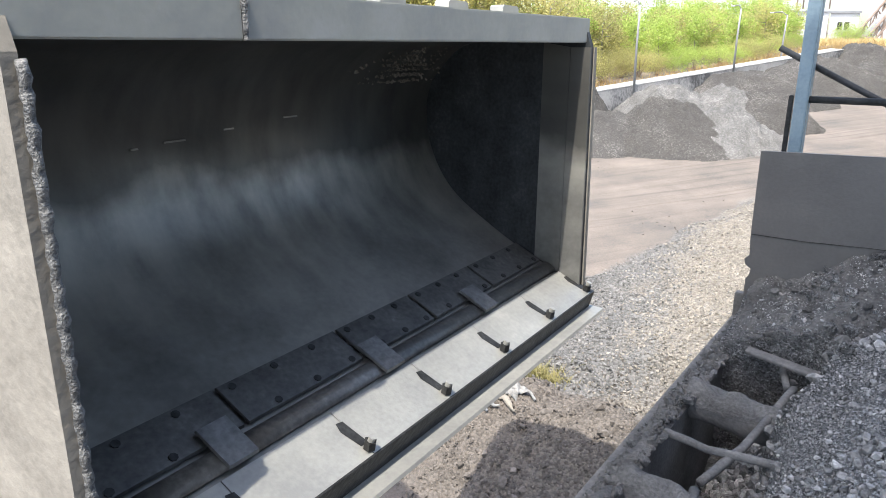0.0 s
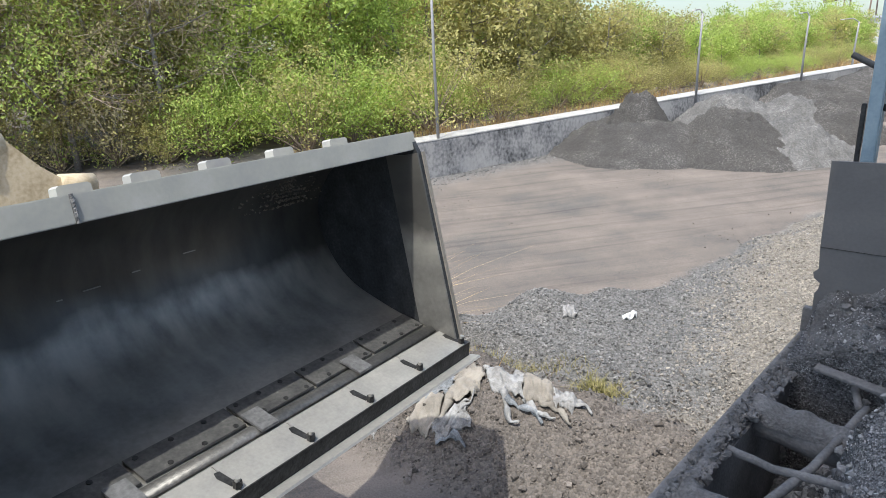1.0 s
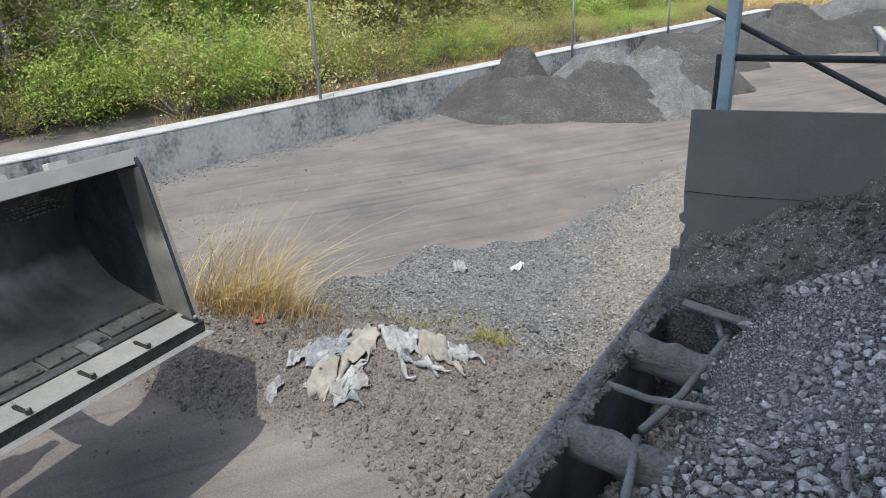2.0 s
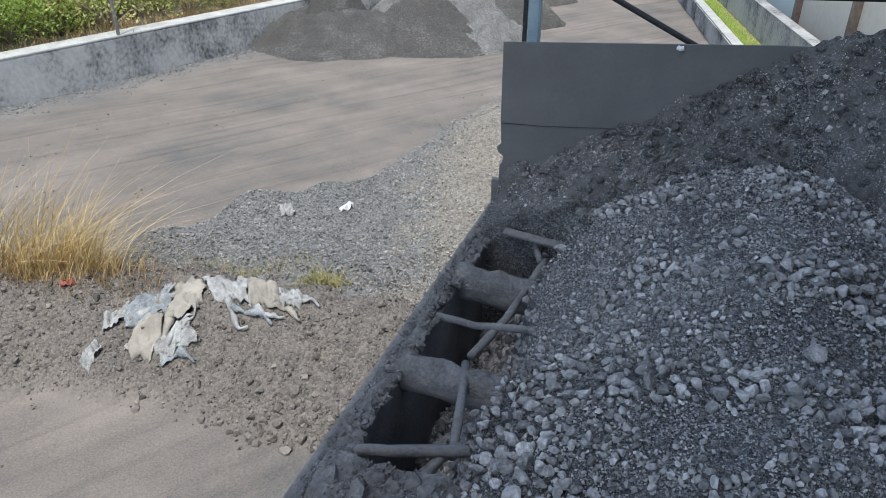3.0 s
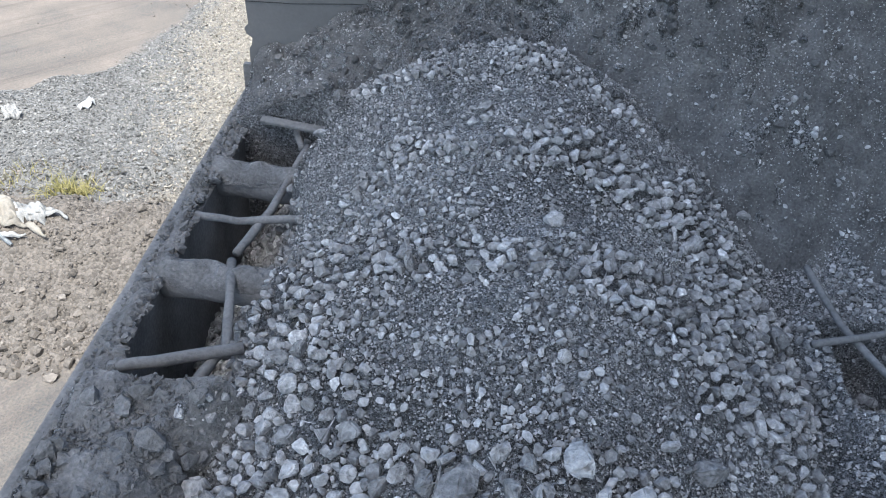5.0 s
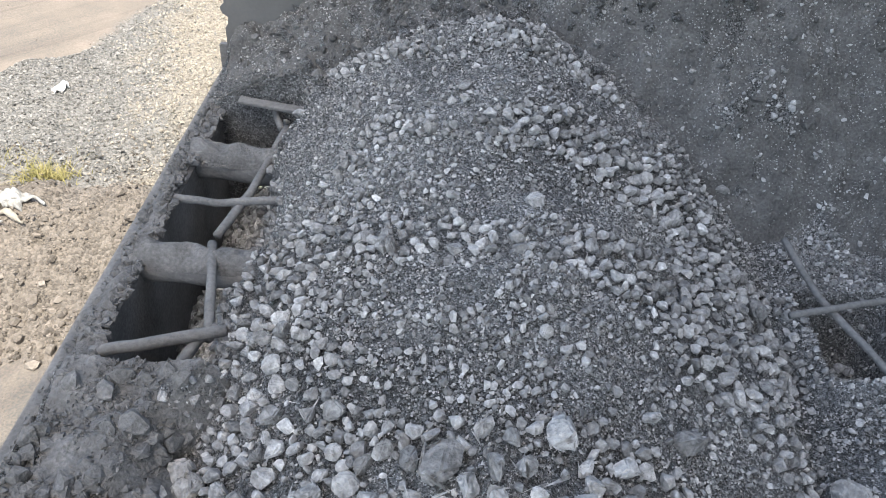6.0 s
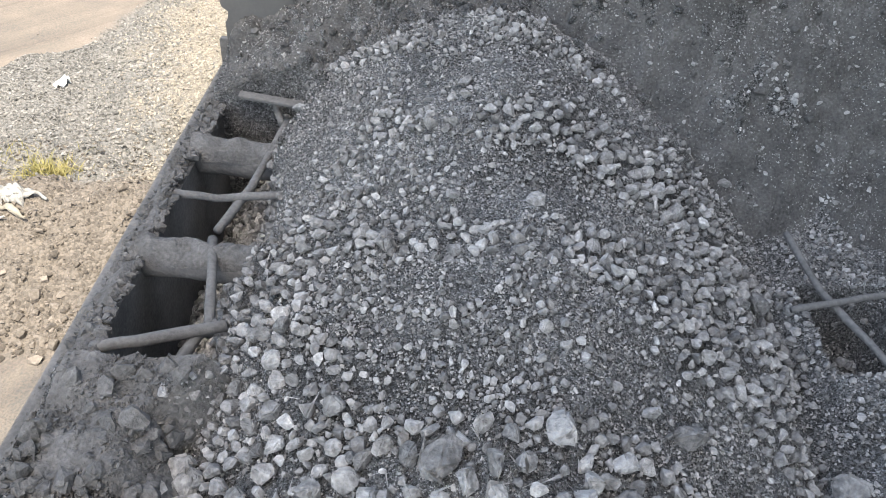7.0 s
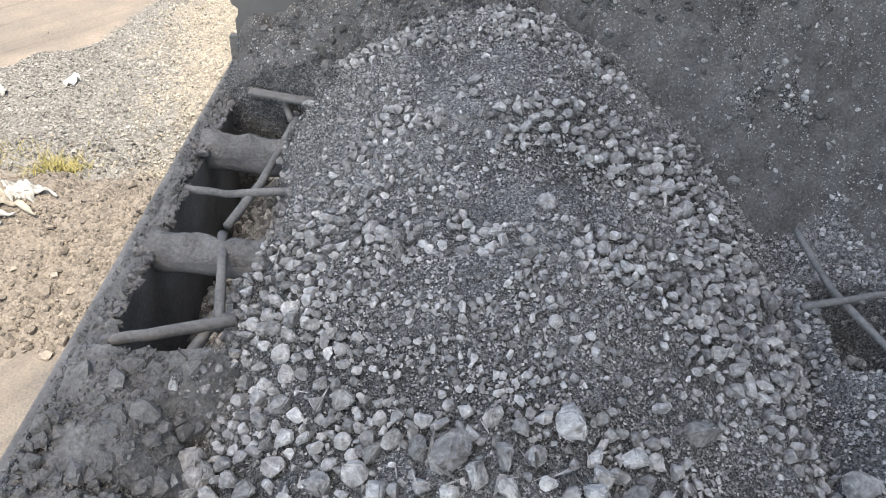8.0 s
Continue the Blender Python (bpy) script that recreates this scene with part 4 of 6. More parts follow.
# ---- stones on the ore heap ----
def stony(x, y):
    """How much of the surface is the coarse heap rather than the fines behind it, 0 to 1."""
    zp = np.minimum(2.05 + 0.55 * (x + 1), 3.3 + 0.05 * (x - 1))
    k = np.clip(0.45 + 0.75 * (x + 0.5), 0.2, 1.3)
    back = zp - k * (3.6 - y)
    s = smooth(-0.01, 0.05, heap_z(x, y) - back)
    shelf = smooth(-0.62, -0.74, x) * smooth(1.5, 1.4, y)
    return s * (1 - shelf)


BANDS = [(-0.52, 1.85, -0.36, 1.2, 0.15, 1.0), (-0.38, 1.92, 0.1, 1.78, 0.09, 0.95), (0.1, 1.78, 0.6, 1.72, 0.08, 0.8), (0.27, 2.3, 0.62, 2.36, 0.1, 0.9),
         (0.62, 2.36, 1.0, 2.2, 0.17, 0.95), (1.0, 2.2, 1.3, 1.95, 0.18, 0.8), (0.6, 1.76, 1.3, 1.72, 0.16, 0.95), (-0.65, 1.02, 0.62, 0.92, 0.16, 1.1), (-0.38, 3.0, 0.02, 2.86, 0.07, 0.9),
         (0.3, 2.9, 0.75, 2.75, 0.09, 0.55), (-0.12, 2.35, 0.1, 2.28, 0.05, 0.5), (0.9, 1.5, 1.25, 1.2, 0.12, 0.7), (-0.3, 2.2, -0.1, 2.5, 0.06, 0.45)]


def coarse(x, y):
    """Bands of coarse stone, with finer drifts between them."""
    a = 0.10 + 0.16 * fbm(x * 2.6 + y, y * 2.4 - x * 0.6, 4, 90)
    for x0, y0, x1, y1, w, k in BANDS:
        d, _ = seg_dist(x, y, (x0, y0), (x1, y1))
        a = np.maximum(a, k * np.exp(-(d / w) ** 2) + 0.22 * fbm(x * 5, y * 5, 3, 92))
    return np.clip(a, 0, 1)


def place(n, rng, keep, lo=(-0.62, 0.25), hi=(1.95, 3.5)):
    x, y = rng.uniform(lo[0], hi[0], n), rng.uniform(lo[1], hi[1], n)
    ok = rng.uniform(size=n) < keep(x, y)
    return x[ok], y[ok]


def flowing(x, y):
    return ((x - 0.28) / 0.5) ** 2 + ((y - 2.1) / 0.5) ** 2 < 1


rng = np.random.default_rng(11)
FLOW = []          # parts of the heap that slide: object and how far


def stone_stuff(name, protos, x, y, r, material, parent, lift=0.35, shade=False, label=""):
    z = ore_z(x, y) + lift * r
    me = scatter(name, protos, np.stack([x, y, z], 1), r, material, rng, 0.5, shade)
    return tagged(under(new(name, me), parent), label, kind="stuff")


KNOWN = [(0.1, 0.99, 0.072), (0.2, 1.08, 0.055), (0.4, 1.07, 0.062), (0.3, 0.98, 0.046), (0.39, 0.96, 0.054), (0.16, 0.93, 0.053), (-0.13, 1.05, 0.043), (-0.18, 1.21, 0.041), (-0.26, 1.22, 0.046), (-0.04, 1.0, 0.047), (-0.62, 1.17, 0.06), (-0.59, 1.1, 0.053), (-0.43, 1.14, 0.037), (-0.69, 1.3, 0.031), (-0.71, 1.17, 0.028), (0.66, 1.18, 0.046), (0.56, 1.02, 0.043), (0.78, 1.16, 0.061), (-0.01, 1.1, 0.033), (0.8, 1.7, 0.042), (0.68, 1.48, 0.035), (1.3, 1.92, 0.065), (1.16, 1.48, 0.045), (1.1, 2.11, 0.053), (0.98, 2.14, 0.045), (0.39, 1.95, 0.044), (0.12, 1.97, 0.035), (0.37, 2.06, 0.029), (0.16, 2.52, 0.036), (0.02, 2.47, 0.031), (0.11, 2.46, 0.024), (0.16, 2.44, 0.028), (0.14, 2.81, 0.029), (1.33, 2.56, 0.037), (1.18, 1.38, 0.05), (1.37, 1.2, 0.065), (-0.22, 1.42, 0.03), (-0.22, 1.36, 0.027), (-0.48, 1.54, 0.033), (0.38, 1.36, 0.025), (0.82, 1.36, 0.032)]


def packed(x, y, r, cell=0.004):
    """Which stones find room, the largest first."""
    taken = np.zeros((int(3.4 / cell), int(3.8 / cell)), bool)
    ok = np.zeros(len(x), bool)
    discs = {}
    for i in np.argsort(-r, kind="stable"):
        a, b, k = int((x[i] + 1.2) / cell), int(y[i] / cell), max(int(0.78 * r[i] / cell), 1)
        if k not in discs:
            g = np.arange(-k, k + 1)
            discs[k] = g[:, None] ** 2 + g[None] ** 2 <= k * k
        win = taken[a - k:a + k + 1, b - k:b + k + 1]
        if win.shape != discs[k].shape or (win & discs[k]).any():
            continue
        win |= discs[k]
        ok[i] = True
    return ok


# stones of all sizes, packed side by side; the sliding part in patches of its own
x, y = place(110000, rng, lambda x, y: stony(x, y) * (0.035 + 0.965 * coarse(x, y) ** 1.3) * (1 - pocket(x, y)), (-0.66, 0.3), (1.95, 3.5))
c = coarse(x, y)
r = 0.006 + (0.008 + 0.024 * c) * rng.power(0.3 + 1.3 * c) * (1 + 0.25 * smooth(1.3, 0.95, y) * c)
x, y, r = [np.concatenate([np.array([k[i] for k in KNOWN]), v]) for i, v in enumerate((x, y, r))]
ok = packed(x, y, r)
ok[:len(KNOWN)] = True
x, y, r = x[ok], y[ok], r[ok]
order = np.concatenate([np.arange(len(KNOWN)), len(KNOWN) + np.argsort(-r[len(KNOWN):], kind="stable")])
x, y, r = x[order], y[order], r[order]
SINGLES = list(zip(x[:300], y[:300], r[:300]))
mx, my, mr = x[300:], y[300:], r[300:]
x, y = place(70000, rng, lambda x, y: 0.5 * stony(x, y) * (1 - 0.7 * coarse(x, y)) * (0.2 + 0.8 * smooth(-0.5, 0.5, fbm(x * 3, y * 3, 3, 96))) * (1 - pocket(x, y)))
r = 0.0035 + 0.0055 * rng.power(0.5, len(x))
fl, fm = flowing(x, y), flowing(mx, my)
fl = fl & (rng.uniform(size=len(x)) > 0.45)
big = mr > 0.012
stone_stuff("pebble_layer", ROCK0, x[~fl], y[~fl], r[~fl], M_PEBBLE, heap)
stone_stuff("stone_layer", ROCK1, mx[~fm & big], my[~fm & big], mr[~fm & big], M_STONE_LOOSE, heap, 0.55)
stone_stuff("stone_layer", ROCK0, mx[~fm & ~big], my[~fm & ~big], mr[~fm & ~big], M_STONE_LOOSE, heap, 0.55)
for i in range(3):
    for j in range(3):
        x0, y0 = -0.23 + i * 0.34, 1.6 + j * 0.34
        a = fl & (x >= x0) & (x < x0 + 0.34) & (y >= y0) & (y < y0 + 0.34)
        b = fm & (mx >= x0) & (mx < x0 + 0.34) & (my >= y0) & (my < y0 + 0.34)
        amount = (1.0, 0.85, 0.45)[j] * (0.8, 1.0, 0.85)[i]
        if a.sum() > 5:
            FLOW.append((stone_stuff("sliding_pebble_layer", ROCK0, x[a], y[a], r[a] * 1.05, M_PEBBLE, heap, 0.5), amount))
        if b.sum() > 5:
            FLOW.append((stone_stuff("sliding_stone_layer", ROCK1, mx[b], my[b], mr[b], M_STONE_LOOSE, heap, 0.5), amount))
# fine grit over all of the heap
x, y = place(200000, rng, lambda x, y: (0.75 - 0.55 * coarse(x, y) * stony(x, y)) * smooth(-0.6, 0.4, fbm(x * 4, y * 4, 4, 97) + 0.15) * (1 - pocket(x, y)), (-0.75, 0.3), (2.6, 3.58))
stone_stuff("grit_layer", GRIT, x, y, 0.0022 + 0.0048 * rng.power(0.4, len(x)), M_PEBBLE, heap, 0.45)
# pebbles in the fines behind, and in the pockets
x, y = place(40000, rng, lambda x, y: 0.08 * (1 - stony(x, y)) * (1 - pocket(x, y)) * smooth(-0.4, 0.5, fbm(x * 3, y * 3, 3, 91) + 0.2), (-1.0, 0.3), (3.0, 3.58))
stone_stuff("pebble_scatter", ROCK0, x, y, 0.003 + 0.010 * rng.power(0.35, len(x)), M_PEBBLE, heap)
x, y = place(2600, rng, lambda x, y: 0.045 * (1 - stony(x, y)) * smooth(0.3, 1.0, x), (-1.0, 0.9), (3.0, 3.58))
stone_stuff("stone_scatter", ROCK1, x, y, 0.010 + 0.016 * rng.power(0.5, len(x)), M_STONE_LOOSE, heap)
x, y = place(3000, rng, lambda x, y: 0.8 * pocket(x, y), (-1.0, 1.4), (-0.5, 3.2))
stone_stuff("pocket_fill", ROCK1, x, y, 0.010 + 0.028 * rng.power(0.6, len(x)), M_STONE_LOOSE, heap)
x, y = place(500, rng, lambda x, y: 0.5 * right_pocket(x, y), (1.4, 1.5), (2.1, 2.2))
stone_stuff("pocket_fill", ROCK1, x, y, 0.012 + 0.025 * rng.power(0.6, len(x)), M_STONE_LOOSE, heap)
# dusty clods on the rim, the shelf and the spill at the back
x, y = rng.uniform(-1.06, -0.97, 900), rng.uniform(0.3, 3.58, 900)
z = RIM_Z + 0.002 + 0.03 * np.abs(fbm(x * 9, y * 6, 3, 93))
me = scatter("rim_crust", ROCK1, np.stack([x, y, z], 1), 0.008 + 0.028 * rng.power(0.55, 900), M_DUST, rng, 0.5)
tagged(under(new("rim_crust", me), hopper), "caked clods of dust along the rim", kind="stuff")
x, y = place(9000, rng, lambda x, y: 0.6 * (1 - stony(x, y)) * (1 - pocket(x, y)) * smooth(0.0, 0.5, fbm(x * 4, y * 4, 3, 94) + 0.15) * smooth(0.9, 0.3, x), (-1.0, 0.3), (1.0, 3.58))
stone_stuff("clod_scatter", ROCK1, x, y, 0.006 + 0.03 * rng.power(0.3, len(x)), M_DUST, heap)
# lumps of fines along the top of the back slope, and clods on the near shelf
x, y = rng.uniform(-0.75, 1.6, 900), 3.59 - np.abs(rng.normal(0, 0.3, 900))
stone_stuff("lump_scatter", ROCK1, x, y, 0.008 + 0.034 * rng.power(0.4, 900), M_FINES, heap)
x, y = rng.uniform(-1.0, -0.6, 260), rng.uniform(0.75, 1.42, 260)
stone_stuff("clod_scatter", ROCK1, x, y, 0.008 + 0.036 * rng.power(0.35, 260), M_DUST, heap)
me, _, _ = grid_mesh("caked_dust", np.arange(-1.075, -0.975, 0.008), np.arange(0.2, 3.6, 0.012), lambda x, y: RIM_Z - 0.01 + 0.045 * np.clip(1 - np.abs((x + 1.025) / 0.05) ** 2, 0, 1) * (0.5 + 0.6 * fbm(x * 6, y * 6, 4, 95)), M_DUST)
tagged(under(new("caked_dust", me), hopper), "dust caked on the hopper rim")
me, _, _ = grid_mesh("dust_bank", np.arange(-1.0, -0.5, 0.008), np.arange(0.22, 1.432, 0.008), lambda x, y: shelf_z(x, y) + 0.004 + 0.012 * np.abs(fbm(x * 11, y * 11, 4, 69)), M_DUST)
tagged(under(new("dust_bank", me), heap), "bank of caked dust at the near corner")


def slope_z(x, y):
    return back_z(x, y) + 0.002 + 0.02 * smooth(-0.2, 0.6, fbm(x * 3.5, y * 3.5, 4, 70)) + 0.009 * fbm(x * 16, y * 16, 4, 71, 0.65) - 0.9 * smooth(3.17, 3.13, y) * smooth(-0.4, -0.5, x)


me, _, _ = grid_mesh("dust_slope", np.arange(-1.0, 3.2, 0.011), np.arange(2.1, 3.6, 0.011), slope_z, M_SLOPE)
tagged(under(new("dust_slope", me), heap), "slope of settled dust against the back plate")

# grit, pebbles and lumps lying on the slope
for name, protos, n, lo, span, power, material in (("slope_grit", GRIT, 42000, 0.002, 0.005, 0.4, M_PEBBLE), ("slope_gravel", ROCK0, 3000, 0.005, 0.012, 0.3, M_STONE_LOOSE), ("slope_rubble", ROCK1, 1500, 0.006, 0.026, 0.35, M_SLOPE)):
    x, y = rng.uniform(-0.95, 2.9, n), rng.uniform(2.2, 3.59, n)
    z = slope_z(x, y)
    near_top = smooth(2.9, 3.5, y) if name == "slope_rubble" else smooth(-0.7, 0.5, fbm(x * 4, y * 4, 4, 73))
    k = (z > heap_z(x, y) - 0.03) & (pocket(x, y) < 0.05) & (rng.uniform(size=n) < 0.25 + 0.75 * near_top)
    r = lo + span * rng.power(power, n)
    me = scatter(name, protos, np.stack([x, y, z + 0.3 * r], 1)[k], r[k], material, rng, 0.5)
    tagged(under(new(name, me), heap), "loose grit and lumps on the slope", kind="stuff")
# crumbs of dust on the bank, the rim and the slope
def dust_grit(x, y, z, parent):
    me = scatter("dust_grit", GRIT, np.stack([x, y, z], 1), 0.0025 + 0.011 * rng.power(0.28, len(x)), M_DUST, rng, 0.5)
    tagged(under(new("dust_grit", me), parent), "crumbs of caked dust", kind="stuff")


x, y = rng.uniform(-1.0, -0.55, 5000), rng.uniform(0.6, 1.43, 5000)
dust_grit(x, y, np.maximum(shelf_z(x, y) + 0.01, heap_z(x, y)), heap)
x, y = rng.uniform(-1.0, 0.2, 7000), rng.uniform(3.12, 3.6, 7000)
dust_grit(x, y, back_z(x, y) + 0.008, heap)
x, y = rng.uniform(-1.07, -0.98, 1800), rng.uniform(0.3, 3.6, 1800)
dust_grit(x, y, RIM_Z + 0.01 + 0.03 * np.abs(fbm(x * 9, y * 6, 3, 93)), hopper)

# larger clods at the near foot of the bank
x, y = rng.uniform(-1.0, -0.68, 60), rng.uniform(0.8, 1.08, 60)
stone_stuff("clod_pile", ROCK2, x, y, 0.012 + 0.026 * rng.power(0.8, 60), M_DUST, heap, 0.45, label="clods of caked dust")

# single stones
STONE_MESH = []
for i, (co, fa) in enumerate(ROCK2):
    STONE_MESH.append(mesh_from("stone", co, fa, M_STONE, False))
for i, (a, b, rr) in enumerate(SINGLES):
    ob = under(new("stone", STONE_MESH[i % len(STONE_MESH)]), heap)
    zz = float(ore_z(np.array([a]), np.array([b]))[0]) + rr * 0.48
    ob.matrix_world = pose(a, b, zz, rng.uniform(-35, 35), rng.uniform(-35, 35), rng.uniform(0, 360)) @ Matrix.Scale(rr, 4)
    if flowing(a, b):
        FLOW.append((ob, 0.95 - 0.45 * float(smooth(2.1, 2.5, b))))
# ---- loose stone on the ground ----
rng = np.random.default_rng(23)


def ground_stuff(name, protos, x, y, r, material, label, category, lift=0.3):
    z = ground_z(x, y) + lift * r
    me = scatter(name, protos, np.stack([x, y, z], 1), r, material, rng, 0.5)
    return tagged(new(name, me), label, category, kind="stuff")


def pale_line(y):
    return np.interp(y, [4.6, 5.3, 7, 9.4, 12], [-2.1, -2.3, -2.75, -3.4, -3.2])


x, y = rng.uniform(-6, -1.15, 95000), rng.uniform(4.4, 12, 95000)
g = gravel_amount(x, y)
keep = (rng.uniform(size=len(x)) < (0.25 + 0.5 * smooth(0, 0.4, g)) * smooth(0, 0.06, g) * smooth(13, 6, y))
x, y = x[keep], y[keep]
light = x + 0.35 * rng.normal(size=len(x)) > pale_line(y)
r = 0.007 + 0.015 * rng.power(0.35, len(x))
ground_stuff("grey_gravel", ROCK0, x[~light], y[~light], r[~light], M_GRAVEL, "dark grey crushed gravel spilled beside the hopper", "gravel")
ground_stuff("pale_gravel", ROCK0, x[light], y[light], r[light], M_GRAVEL_LIGHT, "pale crushed gravel spilled beside the hopper", "gravel")
x, y = rng.uniform(-7.5, -1.15, 110000), rng.uniform(2.5, 5.4, 110000)
a = rubble_amount(x, y)
keep = rng.uniform(size=len(x)) < 0.45 * smooth(0.05, 0.6, a) * (0.5 + 0.5 * smooth(-0.4, 0.5, fbm(x * 2, y * 2, 3, 15)))
x, y = x[keep], y[keep]
r = 0.004 + 0.015 * rng.power(0.22, len(x))
ground_stuff("rubble", ROCK0, x, y, r, M_RUBBLE, "grey-brown rubble in a low ridge on the ground", "rubble")
# bigger lumps at the near foot of the ridge
x = rng.normal(-2.35, 0.35, 170)
y = 3.05 + 0.25 * np.abs(rng.normal(size=170)) + 0.1 * (x + 2.3)
x2, y2 = rng.uniform(-6, -2, 260), rng.uniform(2.8, 4.4, 260)
x, y = np.concatenate([x, x2]), np.concatenate([y, y2])
k = rubble_amount(x, y) > 0.1
ground_stuff("rubble_lumps", ROCK1, x[k], y[k], 0.015 + 0.03 * rng.power(0.4, k.sum()), M_RUBBLE, "larger lumps of rubble along the ridge foot", "rubble")
# crumbs strewn over the yard and along the wall foot
x, y = rng.uniform(-9.5, -2.5, 9000), rng.uniform(2.0, 13, 9000)
k = (fbm(x * 0.8, y * 0.8, 3, 16) > 0.62) | (rng.uniform(size=9000) < 0.06)
ground_stuff("crumbs", ROCK0, x[k], y[k], 0.004 + 0.016 * rng.power(0.25, k.sum()), M_RUBBLE, "crumbs of ore strewn over the yard", "crumbs")
t = rng.uniform(0.05, 0.6, 4000)
off = np.abs(rng.normal(0, 0.25, 4000)) + 0.02
L = math.hypot(WALL_B[0] - WALL_A[0], WALL_B[1] - WALL_A[1])
nx_, ny_ = (WALL_B[1] - WALL_A[1]) / L, -(WALL_B[0] - WALL_A[0]) / L
x, y = WALL_A[0] + t * (WALL_B[0] - WALL_A[0]) + nx_ * off, WALL_A[1] + t * (WALL_B[1] - WALL_A[1]) + ny_ * off
ground_stuff("wall_foot_gravel", ROCK0, x, y, 0.008 + 0.02 * rng.power(0.4, 4000), M_GRAVEL, "dark grit gathered along the wall foot", "gravel")


# ---- torn sacks ----
def sack(corners, seed, material, label, folds=3.0, amp=0.03, lift=0.02, group="torn sacks on the rubble", across=False, nu=36, nv=30):
    """A rumpled piece of sacking between four plan corners, folded along one way, with frayed edges."""
    c = np.array(corners)
    U, V = np.meshgrid(np.linspace(0, 1, nu), np.linspace(0, 1, nv))
    fr = 0.05 * fbm(U * 5 + seed, V * 5, 4, seed)
    u, v = U + fr * np.abs(2 * U - 1), V + 0.08 * fbm(U * 6, V * 6 + seed, 4, seed + 1) * np.abs(2 * V - 1)
    X, Y = [(1 - u) * (1 - v) * c[0, k] + u * (1 - v) * c[1, k] + u * v * c[2, k] + (1 - u) * v * c[3, k] for k in (0, 1)]
    w = (V if across else U) + 0.16 * fbm(U * 2.2, V * 2.2, 3, seed + 2)
    ridge = np.abs(np.sin(w * folds * math.pi)) ** 0.7
    Z = ground_z(X, Y) + 0.6 * lift + 0.6 * amp * (ridge + 0.7 * fbm(U * 3, V * 3, 4, seed + 3))
    edge = np.minimum(np.minimum(U, 1 - U), np.minimum(V, 1 - V))
    Z = Z - (lift + 0.3 * amp) * np.exp(-edge / 0.05) * smooth(-0.2, 0.4, fbm(U * 3, V * 3, 2, seed + 4))
    co = np.stack([X, Y, Z], -1).reshape(-1, 3)
    q = np.arange((nv - 1) * nu).reshape(nv - 1, nu)[:, :-1].ravel()
    ob = new("sack", mesh_from("sack", co, np.stack([q, q + 1, q + nu + 1, q + nu], 1), material, True))
    md = ob.modifiers.new("thick", "SOLIDIFY")
    md.thickness = 0.005
    return tagged(ob, label, "sack", group)


SCRAPS = "scraps on the gravel"
sack([(-4.09, 3.74), (-3.77, 3.66), (-3.76, 3.37), (-4.0, 3.36)], 3, M_SACK_GREY, "flat torn grey sack sloping down the rubble", 0.8, 0.02, 0.04)
sack([(-3.98, 4.07), (-3.64, 4.04), (-3.56, 3.79), (-3.75, 3.58)], 4, M_SACK_GREY, "flat stiff grey sack over the ridge top", 1.0, 0.025, 0.08)
sack([(-3.76, 4.11), (-3.52, 4.43), (-3.2, 3.98), (-3.52, 3.95)], 6, M_SACK, "crumpled pale sack over the ridge", 4.0, 0.04, 0.03)
sack([(-3.52, 4.43), (-3.16, 4.34), (-2.94, 4.03), (-3.2, 3.98)], 8, M_SACK_GREY, "stiff pale grey sack lying over the ridge", 1.5, 0.05, 0.06)
sack([(-3.2, 4.34), (-2.77, 4.18), (-2.77, 4.06), (-2.96, 4.03)], 10, M_SACK, "torn pale end of a long sack", 3.0, 0.035, 0.02)
sack([(-4.25, 3.73), (-4.07, 4.13), (-3.79, 3.77), (-4.11, 3.54)], 5, M_CLOTH_BLUE, "crumpled pale blue-grey cloth with many folds", 7.0, 0.05, 0.03, across=True)
sack([(-4.38, 3.6), (-4.24, 3.76), (-4.17, 3.68), (-4.25, 3.45)], 7, M_SACK, "creased pale scrap beside the cloth", 3.0, 0.03, 0.03)
sack([(-3.80, 3.49), (-3.6, 3.72), (-3.42, 3.56), (-3.67, 3.38)], 9, M_SACK, "crumpled pale sack half buried in rubble", 7.0, 0.045, 0.02, across=True)
sack([(-4.28, 3.19), (-4.29, 3.38), (-4.19, 3.35), (-4.12, 3.11)], 11, M_SACK, "small torn scrap of pale sacking", 3.0, 0.03, 0.02)
sack([(-3.46, 6.05), (-3.36, 6.03), (-3.34, 6.2), (-3.42, 6.28)], 13, M_WHITE, "scrap of white plastic on the gravel", 2.5, 0.06, 0.02, SCRAPS)
sack([(-4.01, 5.76), (-3.92, 5.87), (-3.82, 5.76), (-3.92, 5.67)], 15, M_SACK, "scrap of pale plastic on the gravel", 3.0, 0.04, 0.02, SCRAPS)
sack([(-4.98, 3.76), (-4.88, 3.81), (-4.78, 3.76), (-4.83, 3.66)], 17, M_RED, "torn scrap of red cloth by dry grass", 2.0, 0.03, 0.02, SCRAPS)


